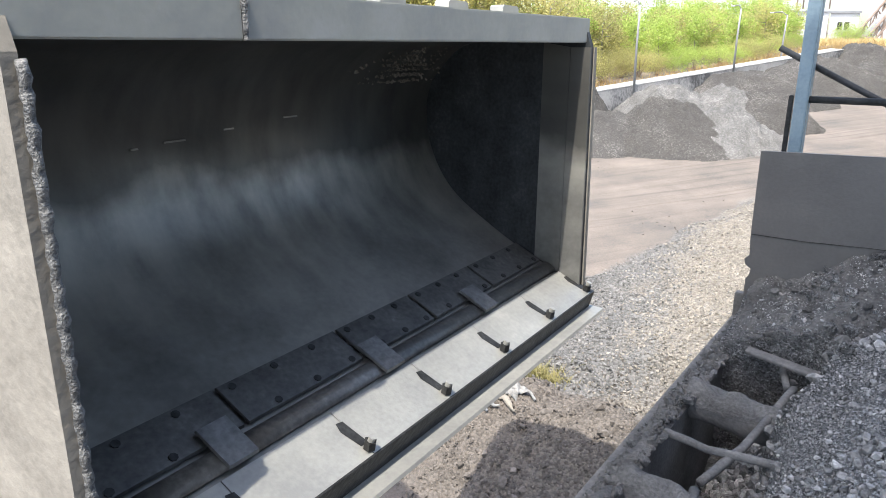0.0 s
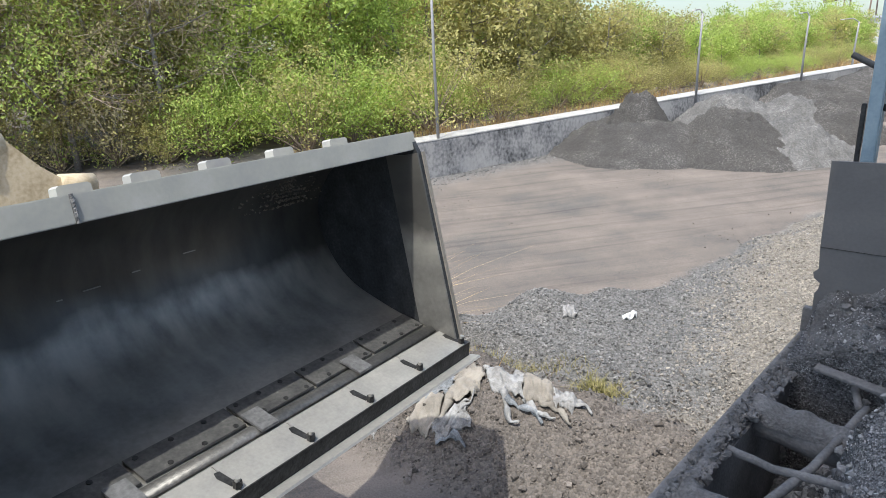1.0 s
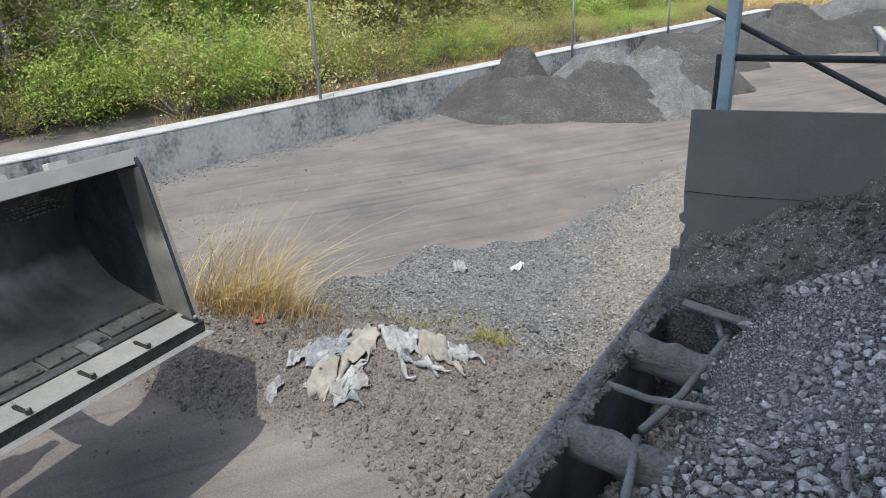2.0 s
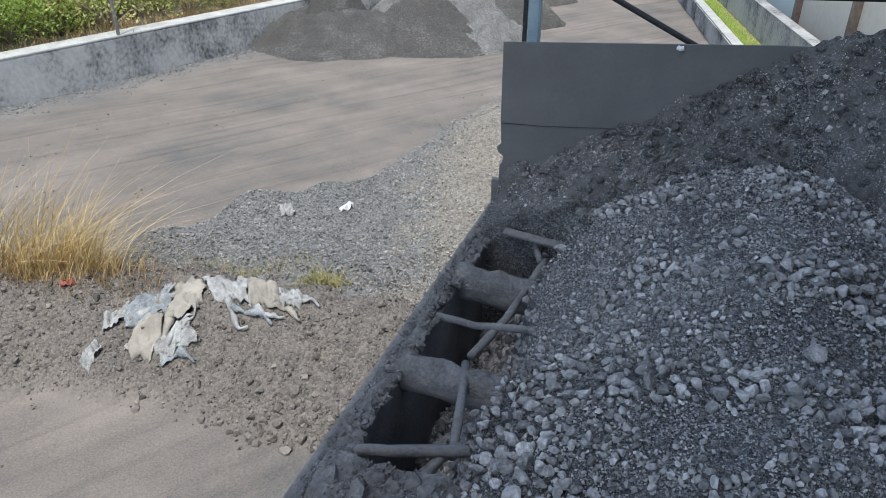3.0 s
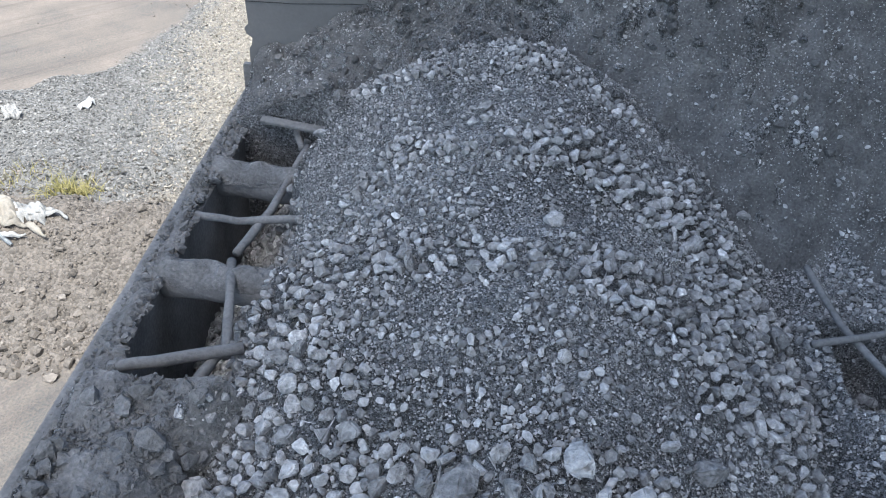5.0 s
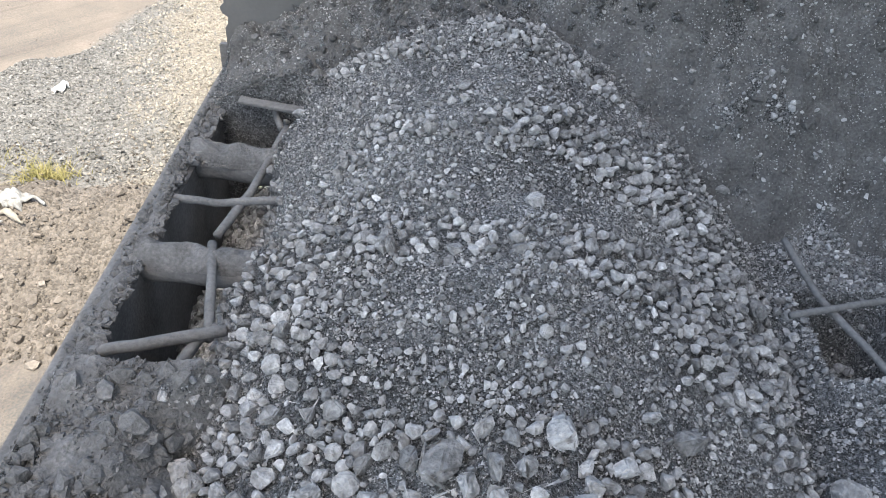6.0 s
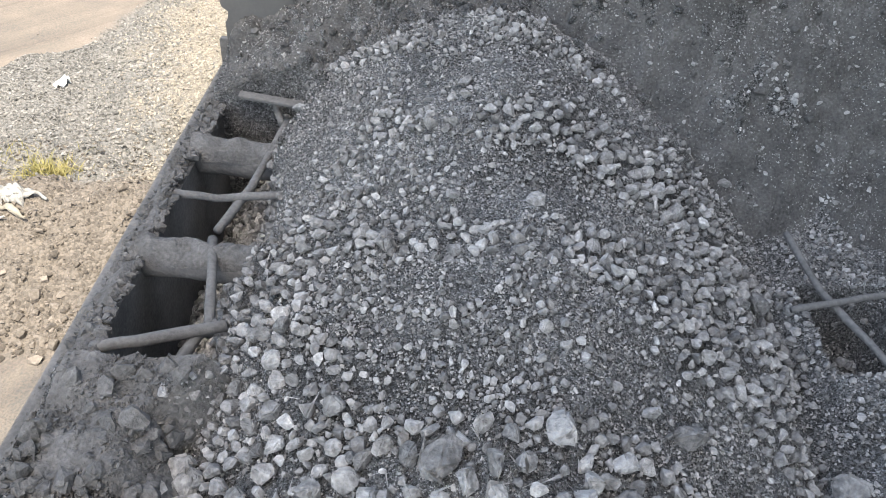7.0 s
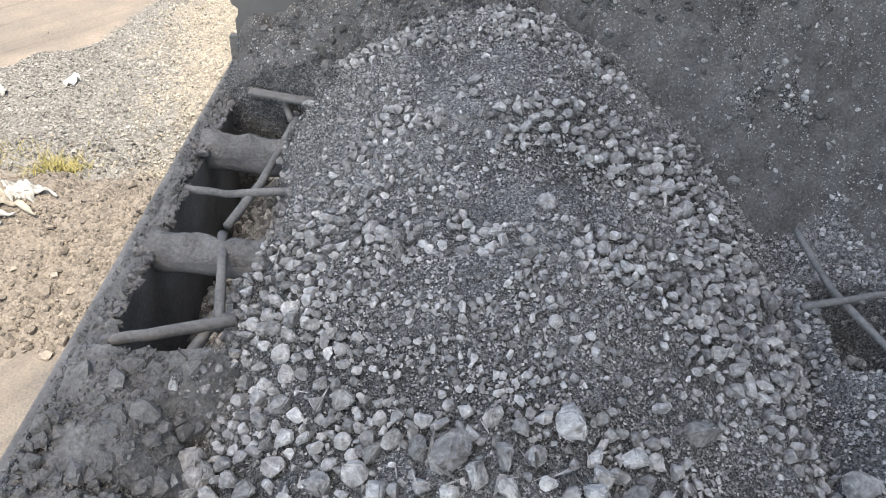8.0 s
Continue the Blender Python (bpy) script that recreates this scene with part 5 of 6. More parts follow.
def ribbon(x, y, turn, length, width, seed, material):
    """A torn strip of sacking that curls over the rubble."""
    rr = np.random.default_rng(seed)
    t = np.linspace(0, 1, 22)
    a = radians(turn) + 0.9 * np.sin(t * rr.uniform(2, 5) + rr.uniform(0, 6)) * t
    px, py = x + np.cumsum(np.cos(a)) * length / 22, y + np.cumsum(np.sin(a)) * length / 22
    w = 1.7 * width * (0.6 + 0.5 * np.abs(np.sin(t * 7 + seed))) * (1 - 0.7 * t ** 3)
    lift = 0.015 + 0.03 * np.abs(np.sin(t * rr.uniform(5, 9) + seed))
    rows = []
    for side, dz in ((-0.5, 0.0), (0.0, 0.014), (0.5, -0.004)):
        qx, qy = px - np.sin(a) * w * side, py + np.cos(a) * w * side
        rows.append(np.stack([qx, qy, ground_z(qx, qy) + lift + dz], 1))
    co = np.concatenate(rows)
    q = np.concatenate([np.arange(21), 22 + np.arange(21)])
    ob = new("sack_strip", mesh_from("sack_strip", co, np.stack([q, q + 1, q + 23, q + 22], 1), material, True))
    md = ob.modifiers.new("thick", "SOLIDIFY")
    md.thickness = 0.004
    return tagged(ob, "torn curling strip of pale sacking", "sack strip", "torn strips round the sacks")


for k, (x, y, turn, length, width) in enumerate(((-3.95, 3.7, 40, 0.4, 0.04), (-4.02, 3.62, 30, 0.36, 0.035), (-4.1, 3.66, 55, 0.42, 0.045), (-4.0, 3.8, 48, 0.4, 0.03), (-3.7, 3.42, 70, 0.36, 0.03), (-3.66, 3.36, 35, 0.3, 0.03),
                                                (-3.58, 3.5, 100, 0.3, 0.025), (-3.75, 3.5, 80, 0.34, 0.035), (-3.45, 3.98, -25, 0.42, 0.035), (-3.35, 3.92, -10, 0.45, 0.03), (-3.2, 3.98, -20, 0.36, 0.03), (-3.05, 4.0, 8, 0.36, 0.03), (-2.9, 4.08, 15, 0.28, 0.03))):
    ribbon(x, y, turn, length, width, 140 + k, (M_SACK, M_CLOTH_BLUE, M_SACK, M_SACK_GREY)[k % 4])


def blades(name, base, n, length, lean, spread, width, material, label, category, seed, segs=4):
    """Thin bent blades of grass as one object; base(n, rng) gives their feet."""
    rr = np.random.default_rng(seed)
    x, y = base(n, rr)
    z = ground_z(x, y)
    L = length * (0.35 + 0.65 * rr.uniform(size=n) ** 0.7)
    dirx, diry = lean[0] + spread * rr.normal(size=n), lean[1] + spread * rr.normal(size=n)
    bend = rr.uniform(0.2, 1.1, n)
    th = rr.uniform(0, 6.28, n)
    wx, wy = np.cos(th) * width, np.sin(th) * width
    co = []
    for k in range(segs + 1):
        t = k / segs
        h = L * (t - 0.28 * bend * t * t)
        px, py = x + dirx * L * (0.35 * t + bend * 0.5 * t * t), y + diry * L * (0.35 * t + bend * 0.5 * t * t)
        w = 1 - 0.85 * t
        co.append(np.stack([px - wx * w, py - wy * w, z + h], 1)), co.append(np.stack([px + wx * w, py + wy * w, z + h], 1))
    co = np.stack(co, 1).reshape(-1, 3)
    m = 2 * (segs + 1)
    f = np.array([[2 * k, 2 * k + 1, 2 * k + 3, 2 * k + 2] for k in range(segs)])
    fa = (f[None] + (np.arange(n) * m)[:, None, None]).reshape(-1, 4)
    return tagged(new(name, mesh_from(name, co, fa, material, True)), label, category, kind="stuff")


def blob(cx, cy, sx, sy):
    return lambda n, rr: (cx + sx * rr.normal(size=n), cy + sy * rr.normal(size=n))


blades("dry_grass", blob(-5.75, 4.15, 0.32, 0.22), 280, 1.3, (0.8, 0.25), 0.6, 0.0042, M_DRYGRASS, "tall dry straw-coloured grass clump behind the rubble", "grass", 41)
blades("dry_grass", blob(-5.3, 4.2, 0.25, 0.18), 420, 0.85, (0.85, 0.15), 0.6, 0.004, M_DRYGRASS, "leaning dry straw-coloured grass", "grass", 42)
blades("orange_grass", blob(-5.3, 4.0, 0.5, 0.16), 1300, 0.32, (0.4, 0.0), 0.5, 0.004, M_ORANGEGRASS, "low orange dry grass at the foot of the clump", "grass", 43)
blades("orange_grass", blob(-6.5, 3.6, 0.3, 0.2), 900, 0.3, (0.1, 0.0), 0.5, 0.004, M_ORANGEGRASS, "low orange dry grass beside the rubble", "grass", 44)
blades("weed", blob(-2.83, 4.56, 0.1, 0.05), 500, 0.13, (0.0, 0.0), 0.9, 0.004, M_WEED, "small yellow-green weed at the edge of gravel", "weed", 45)
blades("weed", blob(-3.75, 4.75, 0.45, 0.07), 420, 0.10, (0.0, 0.0), 0.9, 0.003, M_WEED, "sparse yellow weeds behind the torn sacks", "weed", 46)


# ---- ore piles in the yard ----
def pile(cx, cy, rx, ry, h, turn, material, label, seed, flat=0.0, nn=90):
    """A dumped pile: a cone with a rounded, uneven top and rills."""
    u = np.linspace(-1.15, 1.15, nn)

    def f(a, b):
        rad = np.hypot(a, b) * (1 + 0.10 * fbm(a * 2, b * 2, 3, seed))
        top = np.clip(1 - rad, 0, 1)
        prof = np.minimum(top * 1.25, 1 - flat * 0.3 + 0.12 * fbm(a * 4, b * 4, 3, seed + 3))
        prof = np.minimum(prof, 1.0 - 0.25 * rad)
        return h * prof * (1 + 0.09 * fbm(a * 7, b * 7, 4, seed + 7)) + np.where(top > 0, 0.035 * h * fbm(a * 16, b * 16, 4, seed + 8, 0.65), -0.06)
    me, X, Y = grid_mesh("ore_mound", u, u, f, material)
    co = np.empty(len(me.vertices) * 3, np.float32)
    me.vertices.foreach_get("co", co)
    co = co.reshape(-1, 3)
    c, s = math.cos(turn), math.sin(turn)
    x, y = co[:, 0] * rx, co[:, 1] * ry
    co[:, 0], co[:, 1] = x * c - y * s, x * s + y * c
    base = -0.075 * np.maximum(np.hypot(co[:, 0] + cx, co[:, 1] + cy) - 32, 0)
    co[:, 2] += base
    me.vertices.foreach_set("co", co.ravel())
    me.update()
    ob = new("ore_mound", me)
    ob.matrix_world = pose(cx, cy, 0)
    return tagged(ob, label, "ore pile", "ore piles in the yard")


D, G = "dark grey fine ore pile on the yard", "pale grey gravel pile on the yard"
pile(-7.85, 14.6, 2.3, 1.7, 0.95, 0.2, M_MOUND, "dark ore pile against the yard wall", 1, 0.8)
pile(-7.9, 14.75, 1.05, 0.85, 1.32, 0.2, M_MOUND, "dark ore pile tipped on a larger one", 3)
pile(-6.0, 15.2, 1.75, 1.5, 1.08, -0.1, M_MOUND, D, 5, 0.7)
pile(-5.0, 15.9, 1.35, 1.5, 0.85, 0.3, M_GRAVELPILE, G, 9, 0.4)
pile(-6.9, 17.6, 1.7, 1.3, 0.95, 0.3, M_GRAVELPILE, G, 13)
pile(-5.6, 18.2, 1.7, 1.3, 0.9, 0.0, M_GRAVELPILE, G, 17)
pile(-4.85, 18.4, 1.6, 1.2, 0.90, -0.2, M_MOUND, D, 21, 0.5)
pile(-6.2, 21.5, 2.4, 1.6, 0.85, 0.3, M_MOUND, "dark ore pile against the yard wall", 25)
pile(-4.9, 24.5, 2.6, 1.7, 1.0, 0.2, M_MOUND, D, 29)
pile(-3.2, 26.2, 2.4, 1.6, 0.75, 0.0, M_MOUND, D, 33)
pile(-1.6, 28.5, 2.6, 1.8, 0.85, 0.1, M_MOUND, D, 37)
pile(-4.5, 29.3, 1.7, 1.4, 1.0, 0.1, M_MOUND, "dark ore pile at the end of the yard wall", 39)
pile(-1.3, 32.0, 3.5, 2.5, 1.7, 0.0, M_GRAVELPILE, G, 41)
# ---- street lamps on the wall ----
def wall_at(y, out=0.0):
    t = (y - WALL_A[1]) / (WALL_B[1] - WALL_A[1])
    return WALL_A[0] + t * (WALL_B[0] - WALL_A[0]) - 0.964 * out, y + 0.264 * out


def street_lamp(x, y, z0, z1, arm, r=0.035):
    ob = thing("street_lamp", "slim grey street lamp post behind the yard wall", "street lamp", pose(x, y, z0), "street lamps along the wall")
    h = z1 - z0
    part("pole", tube([(0, 0, -0.4), (0, 0, h * 0.5), (0.03, 0, h)], [r, r * 0.85, r * 0.7], 12), M_ROOF, ob, "", True)
    part("arm", tube([(0.03, 0, h - 0.02), (0.02 - arm * 0.4, 0, h + 0.1), (0.0 - arm, 0, h + 0.08)], 0.018, 8), M_ROOF, ob, "", True)
    part("lamp_head", box((-arm - 0.12, -0.035, h + 0.055), (-arm, 0.035, h + 0.09), 0.012), M_WHITE, ob)
    return ob


street_lamp(-10.15, 10.45, 0.8, 4.3, 0.3)
street_lamp(-7.95, 17.9, 0.8, 2.86, 0.15)
street_lamp(-6.75, 22.3, 0.75, 2.54, 0.15)
street_lamp(-6.35, 26.0, 0.5, 2.15, 0.4)


# ---- trees and scrub behind the wall ----
def leaf_mesh(name, centres, per, spread, size, material, seed):
    """Folded leaves round clump centres, joined as one crown."""
    rr = np.random.default_rng(seed)
    twigs = 9
    c = np.repeat(np.asarray(centres), twigs, 0)
    c = c + rr.normal(size=c.shape) * spread * [1.15, 1.15, 0.9]
    c = np.repeat(c, max(per // twigs, 1), 0)
    n = len(c)
    p = c + rr.normal(size=(n, 3)) * spread * [0.42, 0.42, 0.3]
    R = rotations(n, rr, 0.85)
    L = size * rr.uniform(0.6, 1.3, n)
    loc = np.array([[0, -0.5, 0.0], [0.24, 0.0, 0.07], [0, 0.55, -0.05], [-0.24, 0.0, 0.07]])
    co = np.einsum("nij,vj->nvi", R, loc) * L[:, None, None] + p[:, None]
    fa = (np.array([[0, 1, 2], [0, 2, 3]])[None] + (np.arange(n) * 4)[:, None, None]).reshape(-1, 3)
    return mesh_from(name, co.reshape(-1, 3), fa, material, False)


def tree(height, material, seed, leaves=2600, bare=0.3, dry=0.0, size=0.075, wide=0.32):
    """Trunk with limbs and an uneven crown of leaves."""
    random.seed(seed)
    ob = thing("tree", "", "tree", pose(0, -300, -60))
    bm = bmesh.new()
    lean = random.uniform(-0.12, 0.12)
    trunk = [(lean * height * t * t, 0.05 * math.sin(5 * t), height * 0.86 * t) for t in (0, 0.25, 0.5, 0.75, 1.0)]
    tube(trunk, [0.075, 0.06, 0.045, 0.032, 0.015], 8, bm)
    tips = []
    for i in range(11):
        t = bare + (1 - bare) * (i + random.random()) / 11
        a = random.uniform(0, 6.28)
        r = height * wide * (0.55 + 0.6 * random.random()) * (1.15 - 0.7 * t)
        b = Vector((lean * height * t * t, 0, height * 0.86 * t))
        e = b + Vector((math.cos(a) * r, math.sin(a) * r, r * random.uniform(0.2, 0.8)))
        m = b.lerp(e, 0.5) + Vector((0, 0, -0.06))
        tube([b, m, e], [0.028, 0.018, 0.007], 5, bm)
        tips += [e, b.lerp(e, 0.7), m + Vector((random.uniform(-0.2, 0.2), random.uniform(-0.2, 0.2), 0.15))]
    tips.append(Vector(trunk[-1]))
    part("trunk", bm, M_TRUNK, ob, "pale bark trunk with limbs", True)
    me = leaf_mesh("crown", [v[:] for v in tips], leaves // len(tips), height * 0.085, size, material, seed)
    under(new("crown", me), ob)
    if dry:
        bm = bmesh.new()
        for v in tips:
            for k in range(int(4 * dry)):
                d = Vector((random.gauss(0, 1), random.gauss(0, 1), random.gauss(-0.2, 0.7))).normalized() * random.uniform(0.3, 0.9)
                s = v + Vector((random.gauss(0, 0.25), random.gauss(0, 0.25), random.gauss(0, 0.3)))
                tube([s, s + d * 0.5 + Vector((0, 0, -0.05)), s + d], [0.007, 0.005, 0.003], 3, bm)
        tagged(part("dry_brush", bm, M_TWIG, ob), "bare dry twigs", kind="stuff")
    return ob


def shrub(height, material, seed, n=26, per=165, size=0.06):
    random.seed(seed)
    ob = thing("shrub", "", "shrub", pose(0, -300, -60))
    bm = bmesh.new()
    tips = []
    for i in range(n):
        a, r = random.uniform(0, 6.28), height * random.uniform(0.1, 0.75)
        e = Vector((math.cos(a) * r, math.sin(a) * r, height * random.uniform(0.2, 1.0)))
        tube([(0, 0, 0), e * 0.5 + Vector((0, 0, 0.08)), e], [0.014, 0.01, 0.004], 4, bm)
        tips.append(e[:])
    part("stem", bm, M_TWIG, ob, "thin woody stems")
    under(new("foliage", leaf_mesh("foliage", tips, per, height * 0.16, size, material, seed)), ob)
    return ob


TREES = {"green": [tree(5.2, M_LEAF, 71, 11500, 0.1, 0, 0.08), tree(4.4, M_LEAF, 72, 11500, 0.06, 0, 0.08)],
         "olive": [tree(4.8, M_LEAF_DRY, 73, 10000, 0.1, 1.6, 0.08), tree(4.2, M_LEAF_DRY, 74, 10000, 0.06, 1.6, 0.08)],
         "grey": [tree(5.6, M_LEAF_GREY, 75, 5500, 0.2, 5.0, 0.085), tree(4.8, M_LEAF_GREY, 76, 5500, 0.16, 5.0, 0.085)]}
FAR_TREES = {"green": [tree(5.0, M_LEAF, 91, 3700, 0.06, 0, 0.17), tree(4.4, M_LEAF, 92, 3700, 0.06, 0, 0.17)],
             "olive": [tree(4.8, M_LEAF_DRY, 93, 3600, 0.06, 1.0, 0.16), tree(4.2, M_LEAF_DRY, 94, 3600, 0.06, 1.0, 0.16)]}
SHRUBS = {"green": shrub(1.5, M_LEAF, 81), "olive": shrub(1.4, M_LEAF_DRY, 82), "grey": shrub(1.5, M_LEAF_GREY, 83, 34, 130, 0.05)}
TREE_LABEL = {"green": "leafy bright green tree behind the yard wall", "olive": "dry olive and yellow tree behind the yard wall", "grey": "dusty grey-brown twiggy tree behind the yard wall"}
SHRUB_LABEL = {"green": "bright green shrub behind the yard wall", "olive": "dry olive shrub behind the yard wall", "grey": "dusty grey shrub behind the yard wall"}
protos = [o for d in (TREES, FAR_TREES) for v in d.values() for o in v] + list(SHRUBS.values())
rng = np.random.default_rng(5)


def kind_at(y):
    if y < 6.2:
        return ("grey", "grey", "green", "olive")[int(rng.integers(0, 4))]
    if y < 10.5:
        return ("green", "green", "green", "green", "olive", "green")[int(rng.integers(0, 6))]
    return "olive" if rng.uniform() < (0.7 if y < 21 else 0.35) else "green"


def base_z(x, y):
    return float(ground_z(np.array([x]), np.array([y]))[0])


for row, (off, step) in enumerate(((3.7, 1.2), (5.6, 1.4), (8.5, 1.7))):
    y = -9.0
    while y < 46:
        o = off + rng.uniform(-0.7, 0.7)
        x, yy = wall_at(y, o)
        if x > -0.225 * yy:
            break
        kind = kind_at(yy - 0.4 * o)
        s = rng.uniform(0.8, 1.2) * (1.0 + 0.1 * row) * float(np.interp(yy, [0, 12, 15.5, 17, 19, 22, 27, 46], [1.2, 1.05, 0.95, 0.75, 0.58, 0.47, 0.4, 0.42]))
        k = int(rng.integers(0, 2))
        src = (FAR_TREES if yy > 14.5 else TREES)[kind][k]
        ob = copy_thing(src, pose(x, yy, base_z(x, yy) - 0.05 - 0.45 * float(smooth(14, 20, yy)), 0, 0, rng.uniform(0, 360)) @ Matrix.Scale(s, 4))
        ob.scale = (s, s, s)
        tagged(ob, TREE_LABEL[kind], group="trees behind the wall")
        y += step * rng.uniform(0.7, 1.3) * (0.5 if y > 15 else 0.9)
y = -6.0
while y < 44:
    for o in ((3.9,) if y < 5 else (3.2, 4.0) if y < 8 else (1.7, 2.5)):
        x, yy = wall_at(y, o + rng.uniform(-0.3, 0.4))
        if x > -0.225 * yy:
            continue
        kind = kind_at(yy)
        s = rng.uniform(0.6, 1.15) * float(np.interp(yy, [0, 5.5, 7, 11, 13, 19, 25, 44], [1.0, 1.0, 1.25, 1.25, 1.0, 0.6, 0.45, 0.5]))
        ob = copy_thing(SHRUBS[kind], pose(x, yy, base_z(x, yy) - 0.03, 0, 0, rng.uniform(0, 360)) @ Matrix.Scale(s, 4))
        ob.scale = (s, s, s)
        tagged(ob, SHRUB_LABEL[kind], group="shrubs behind the wall")
    y += rng.uniform(0.6, 1.1)
# the bush and dry grass at the far end of the yard
for az, d, s in ((-9.75, 42, 0.75), (-9.3, 43, 0.6), (-10.2, 44, 0.55)):
    x, y = d * math.sin(radians(az)), d * math.cos(radians(az))
    ob = copy_thing(SHRUBS["green"], pose(x, y, base_z(x, y) - 0.05, 0, 0, 40 * s) @ Matrix.Scale(s, 4))
    ob.scale = (s, s, s)
    tagged(ob, "bright green bush at the far end of the yard", group="shrubs at the far end")
for o in protos:
    for c in (*o.children_recursive, o):
        bpy.data.objects.remove(c)
blades("roadside_grass", lambda n, rr: (lambda yy, oo: (wall_at(yy)[0] - 0.964 * oo, yy + 0.264 * oo))(rr.uniform(7.5, 34, n), 0.7 + np.abs(rr.normal(0, 0.35, n))), 5500, 0.36, (0.0, 0.0), 0.5, 0.006, M_ORANGEGRASS,
       "dry orange grass along the wall top", "grass", 47)

# ---- walls and buildings on the far side ----
low_wall, LL = wall_part((1.15, 11.6), (-1.75, 28.0), -0.4, 0.45, -0.2, 2, "wall_verge", M_CONCRETE, "low stained concrete wall along the verge")
part("coping", box((0, -0.21, 0.453), (LL, 0.0, 0.48), 0.005), M_COPING, low_wall)
blades("verge_grass", lambda n, rr: (lambda t, w: (1.4 - 2.9 * t + w, 11.6 + 16.4 * t))(rr.uniform(0, 1, n), rr.uniform(0, 0.4, n) ** 1.3), 5000, 0.2, (0, 0), 0.7, 0.007, M_LEAF, "bright green grass on the verge", "grass", 48)
bpy.data.objects["verge_grass"].location.z = 0.36
verge = part("verge", prism([(1.36, 11.6), (1.86, 11.65), (-1.04, 28.05), (-1.54, 28.0)], 2, -0.3, 0.37), M_WEED)
tagged(verge, "narrow weedy verge between two walls", "verge", kind="structure")
wall_part((1.87, 11.6), (-1.02, 28.0), -0.4, 1.02, -0.18, 2, "wall_plant", M_CONCRETE, "weathered grey concrete wall behind the verge")


def sheet_building(a, b, h, depth, materials, name, label):
    ob = thing(name, label, "building")
    d = Vector((b[0] - a[0], b[1] - a[1], 0))
    ob.matrix_world = Matrix.Translation((a[0], a[1], -2)) @ Matrix.Rotation(math.atan2(d.y, d.x), 4, "Z")
    L, n = d.length, len(materials)
    for i, m in enumerate(materials):
        part("wall_bay", box((L * i / n + 0.02, -depth, 0), (L * (i + 1) / n - 0.02, 0, h + 2)), m, ob)
        part("column", box((L * i / n - 0.08, 0.0, 0), (L * i / n + 0.08, 0.12, h + 2.05)), M_RUST, ob)
    part("roof", box((-0.3, -depth - 0.3, h + 2.06), (L + 0.3, 0.4, h + 2.2)), M_ROOF, ob)
    return ob


sheet_building((2.9, 10.6), (-0.4, 29.5), 5.0, 6, [M_BUILD_TAN, M_BUILD_TAN, M_BUILD_PALE, M_BUILD_TAN, M_BUILD_PALE, M_BUILD_TAN], "sheet_building", "tan and pale sheet-clad building beyond the verge")


def polar(az, d):
    return d * math.sin(radians(az)), d * math.cos(radians(az))


def plant_house(az, d, w, h, z):
    x, y = polar(az, d)
    ob = thing("plant_house", "white plant building with small windows", "building", pose(x, y, z, 0, 0, -az))
    part("wall", box((-w / 2, 0, -6), (w / 2, w * 0.8, h), 0.02), M_BUILD, ob)
    part("roof", box((-w / 2 - 0.2, -0.2, h + 0.01), (w / 2 + 0.2, w * 0.8 + 0.2, h + 0.25)), M_ROOF, ob)
    for k in (-0.22, 0.02):
        win = part("window", box((w * k, -0.06, h * 0.56), (w * (k + 0.17), -0.01, h * 0.76)), M_GLASS, ob)
        part("sill", box((w * k - 0.1, -0.16, h * 0.53), (w * (k + 0.17) + 0.1, -0.01, h * 0.55)), M_BUILD, win)
    return ob


plant_house(-9.85, 108, 3.3, 4.6, -6.8)
plant_house(-7.2, 130, 5.5, 6.5, -7.0)
plant_house(-12.2, 125, 6.0, 2.6, -5.6)


def truss(name, a, b, w, h, n, label):
    """An inclined conveyor gantry: four chords with lattice sides."""
    ob = thing(name, label, "conveyor")
    a, b = Vector(a), Vector(b)
    side = (b - a).cross(Vector((0, 0, 1))).normalized() * w / 2
    up = Vector((0, 0, h))
    for s in (-1, 1):
        for u in (0, 1):
            part("chord", tube([a + side * s + up * u, b + side * s + up * u], 0.14, 6), M_RUST, ob)
        bm = bmesh.new()
        for i in range(n):
            p, q = a.lerp(b, i / n) + side * s, a.lerp(b, (i + 1) / n) + side * s
            tube([p + (up if i % 2 else Vector()), q + (Vector() if i % 2 else up)], 0.09, 5, bm)
            tube([p, p + up], 0.08, 5, bm)
        part("lattice", bm, M_RUST, ob)
    part("belt_deck", tube([a + up * 0.3, b + up * 0.3], w * 0.3, 6), M_ROOF, ob)
    for i in (0.25, 0.55, 0.85):
        p = a.lerp(b, i)
        for s in (-1, 1):
            part("leg", tube([p + side * s, Vector((p.x + side.x * s * 1.4, p.y + side.y * s * 1.4, -9))], 0.14, 6), M_RUST, ob)
    return ob


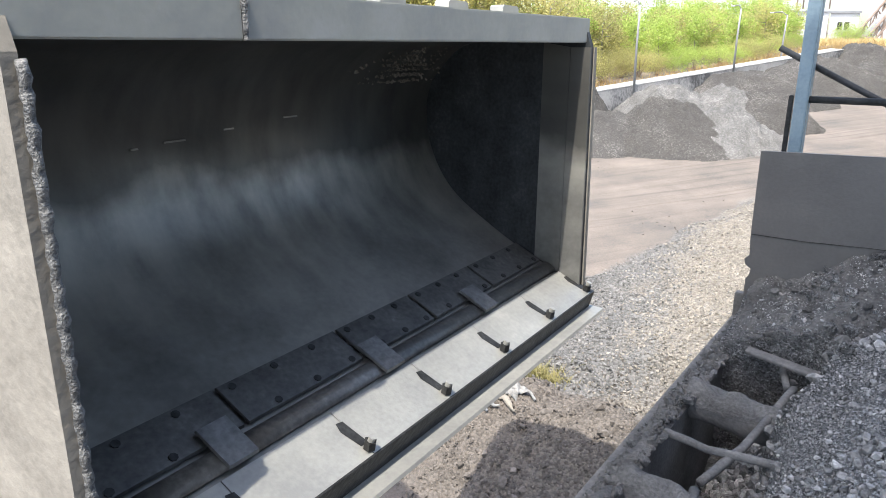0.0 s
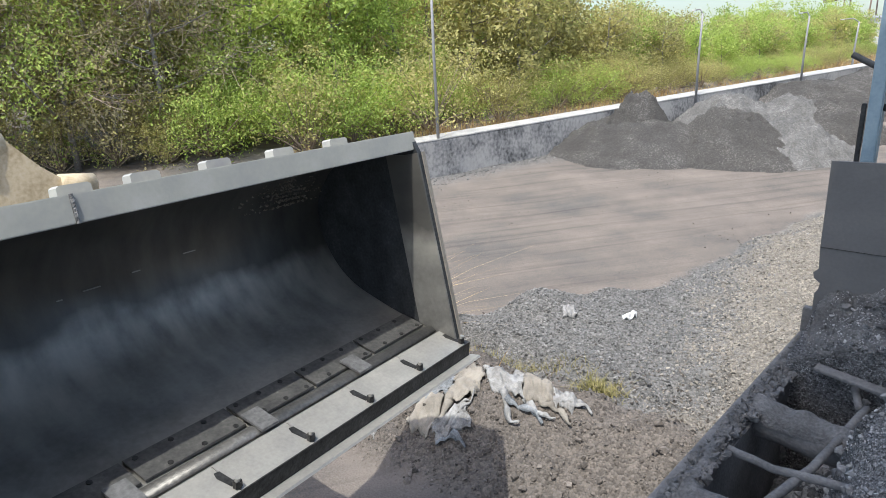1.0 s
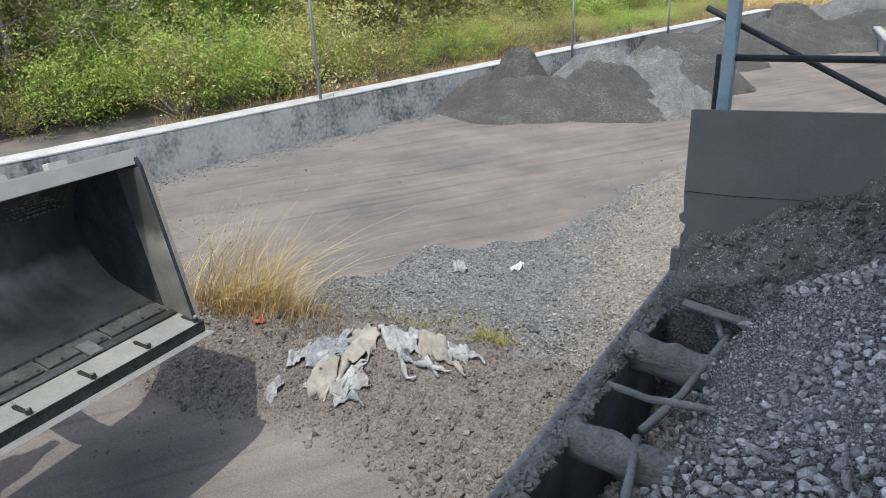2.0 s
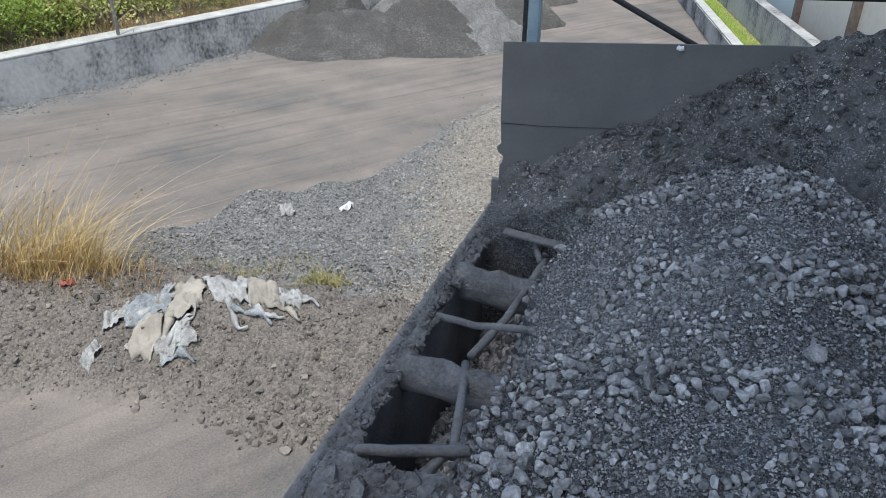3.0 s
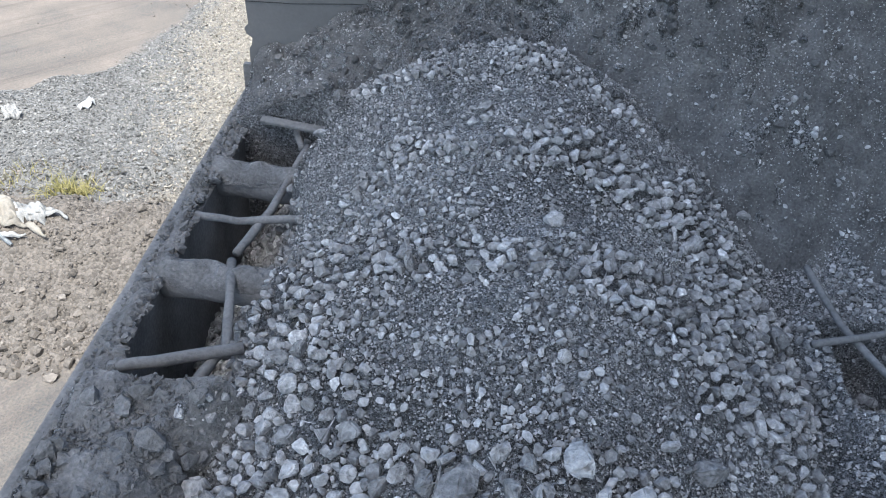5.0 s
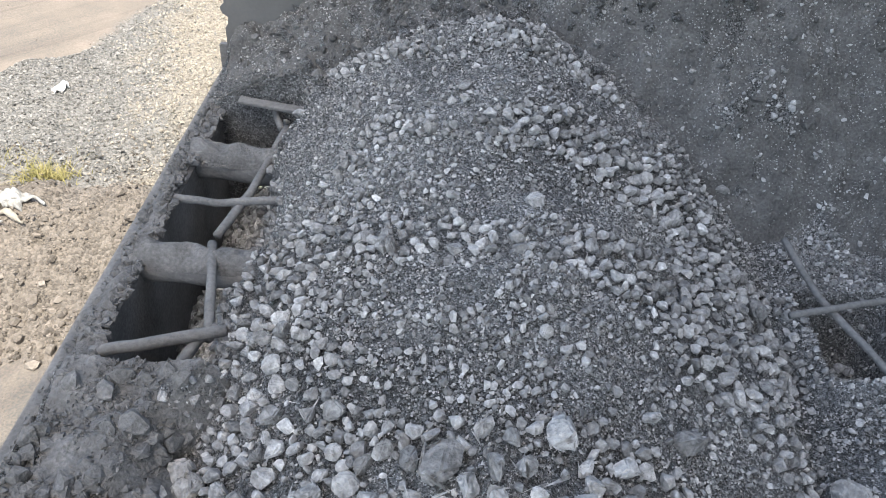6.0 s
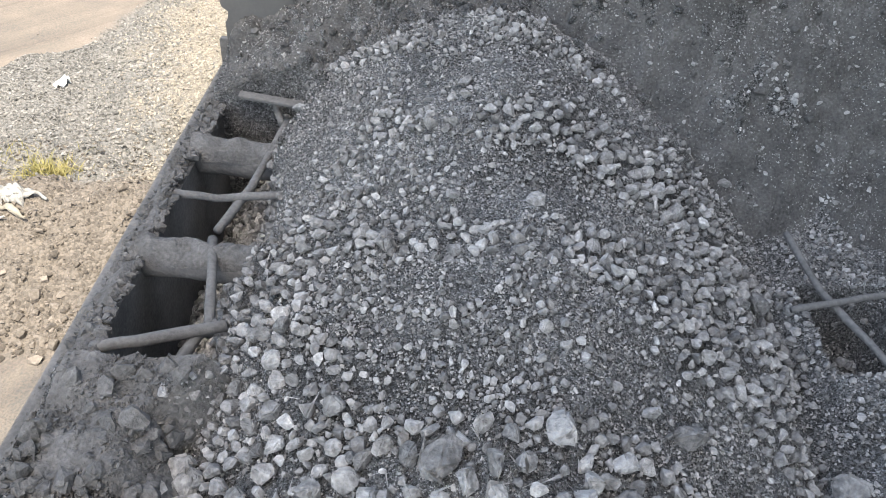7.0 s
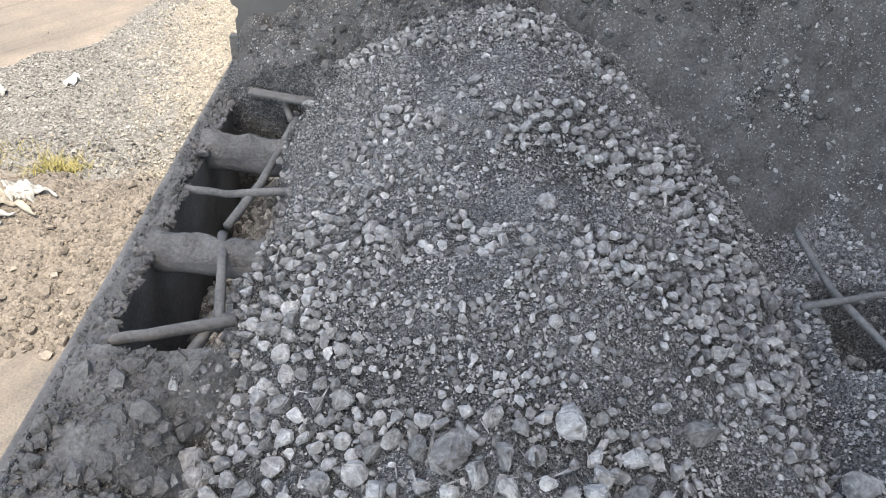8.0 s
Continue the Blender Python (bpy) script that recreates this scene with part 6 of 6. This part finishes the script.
x0, y0 = polar(-9.1, 100)
x1, y1 = polar(-4.6, 108)
truss("conveyor", (x0, y0, -7.0), (x1, y1, 5.5), 2.0, 1.5, 16, "rusty inclined conveyor gantry of the far plant")
x0, y0 = polar(-15.5, 160)
x1, y1 = polar(-10.2, 150)
truss("conveyor", (x0, y0, -1.6), (x1, y1, 2.6), 1.6, 1.2, 18, "pale inclined conveyor gantry in the distance")

x0, y0 = polar(-9.0, 96)
x1, y1 = polar(-6.0, 96)
truss("walkway", (x0, y0, -4.8), (x1, y1, -5.8), 1.2, 0.8, 14, "rusty raised walkway of the far plant")
blades("far_grass", lambda n, rr: (lambda az, d: (d * np.sin(az), d * np.cos(az)))(np.radians(rr.uniform(-12.4, -5, n)), rr.uniform(37, 46, n)), 6000, 0.4, (0, 0), 0.6, 0.015, M_DRYGRASS,
       "dry yellow grass at the far end of the yard", "grass", 49)


# ---- moving things ----
def motions():
    walk(loader, [(t, pose(x, y, z, a, b, c)) for t, x, y, z, a, b, c in [
        (0.0, -1.681, 2.813, 2.137, -0.86, 5.11, 95.03),
        (0.5, -2.161, 2.772, 1.888, -9.03, 4.94, 97.79),
        (1.0, -2.764, 2.679, 1.612, -12.62, 4.10, 98.80),
        (1.2, -3.05, 2.66, 1.515, -13.0, 3.8, 98.6),
        (2.3, -4.629, 2.532, 1.028, -13.77, 2.71, 95.34),
        (2.5, -4.92, 2.5, 0.945, -13.8, 2.6, 95.1),
        (3.2, -5.7, 2.48, 0.72, -13.9, 2.2, 94.5),
        (4.5, -6.2, 2.46, 0.55, -14.0, 2.0, 94.2),
        (8.0, -6.2, 2.46, 0.55, -14.0, 2.0, 94.2)]])
    walk(boom, [(t, pose(0.05, 0, z)) for t, z in ((0.0, -0.26), (0.5, -0.19), (1.0, 0.04), (1.2, 0.06), (8.0, 0.06))])
    # the ore creeps down the heap as the hopper draws it off
    for ob, amount in FLOW:
        m, s = ob.matrix_basis.copy(), ob.scale.copy()
        q = m.to_quaternion().to_matrix().to_4x4()
        rows = []
        for t, u in ((0.0, 0.0), (3.5, 0.0), (4.5, 0.2), (6.5, 0.62), (8.0, 1.0)):
            rows.append((t, Matrix.Translation(m.translation + Vector((0, -0.11, -0.018)) * u * amount) @ q))
        walk(ob, rows)


motions()
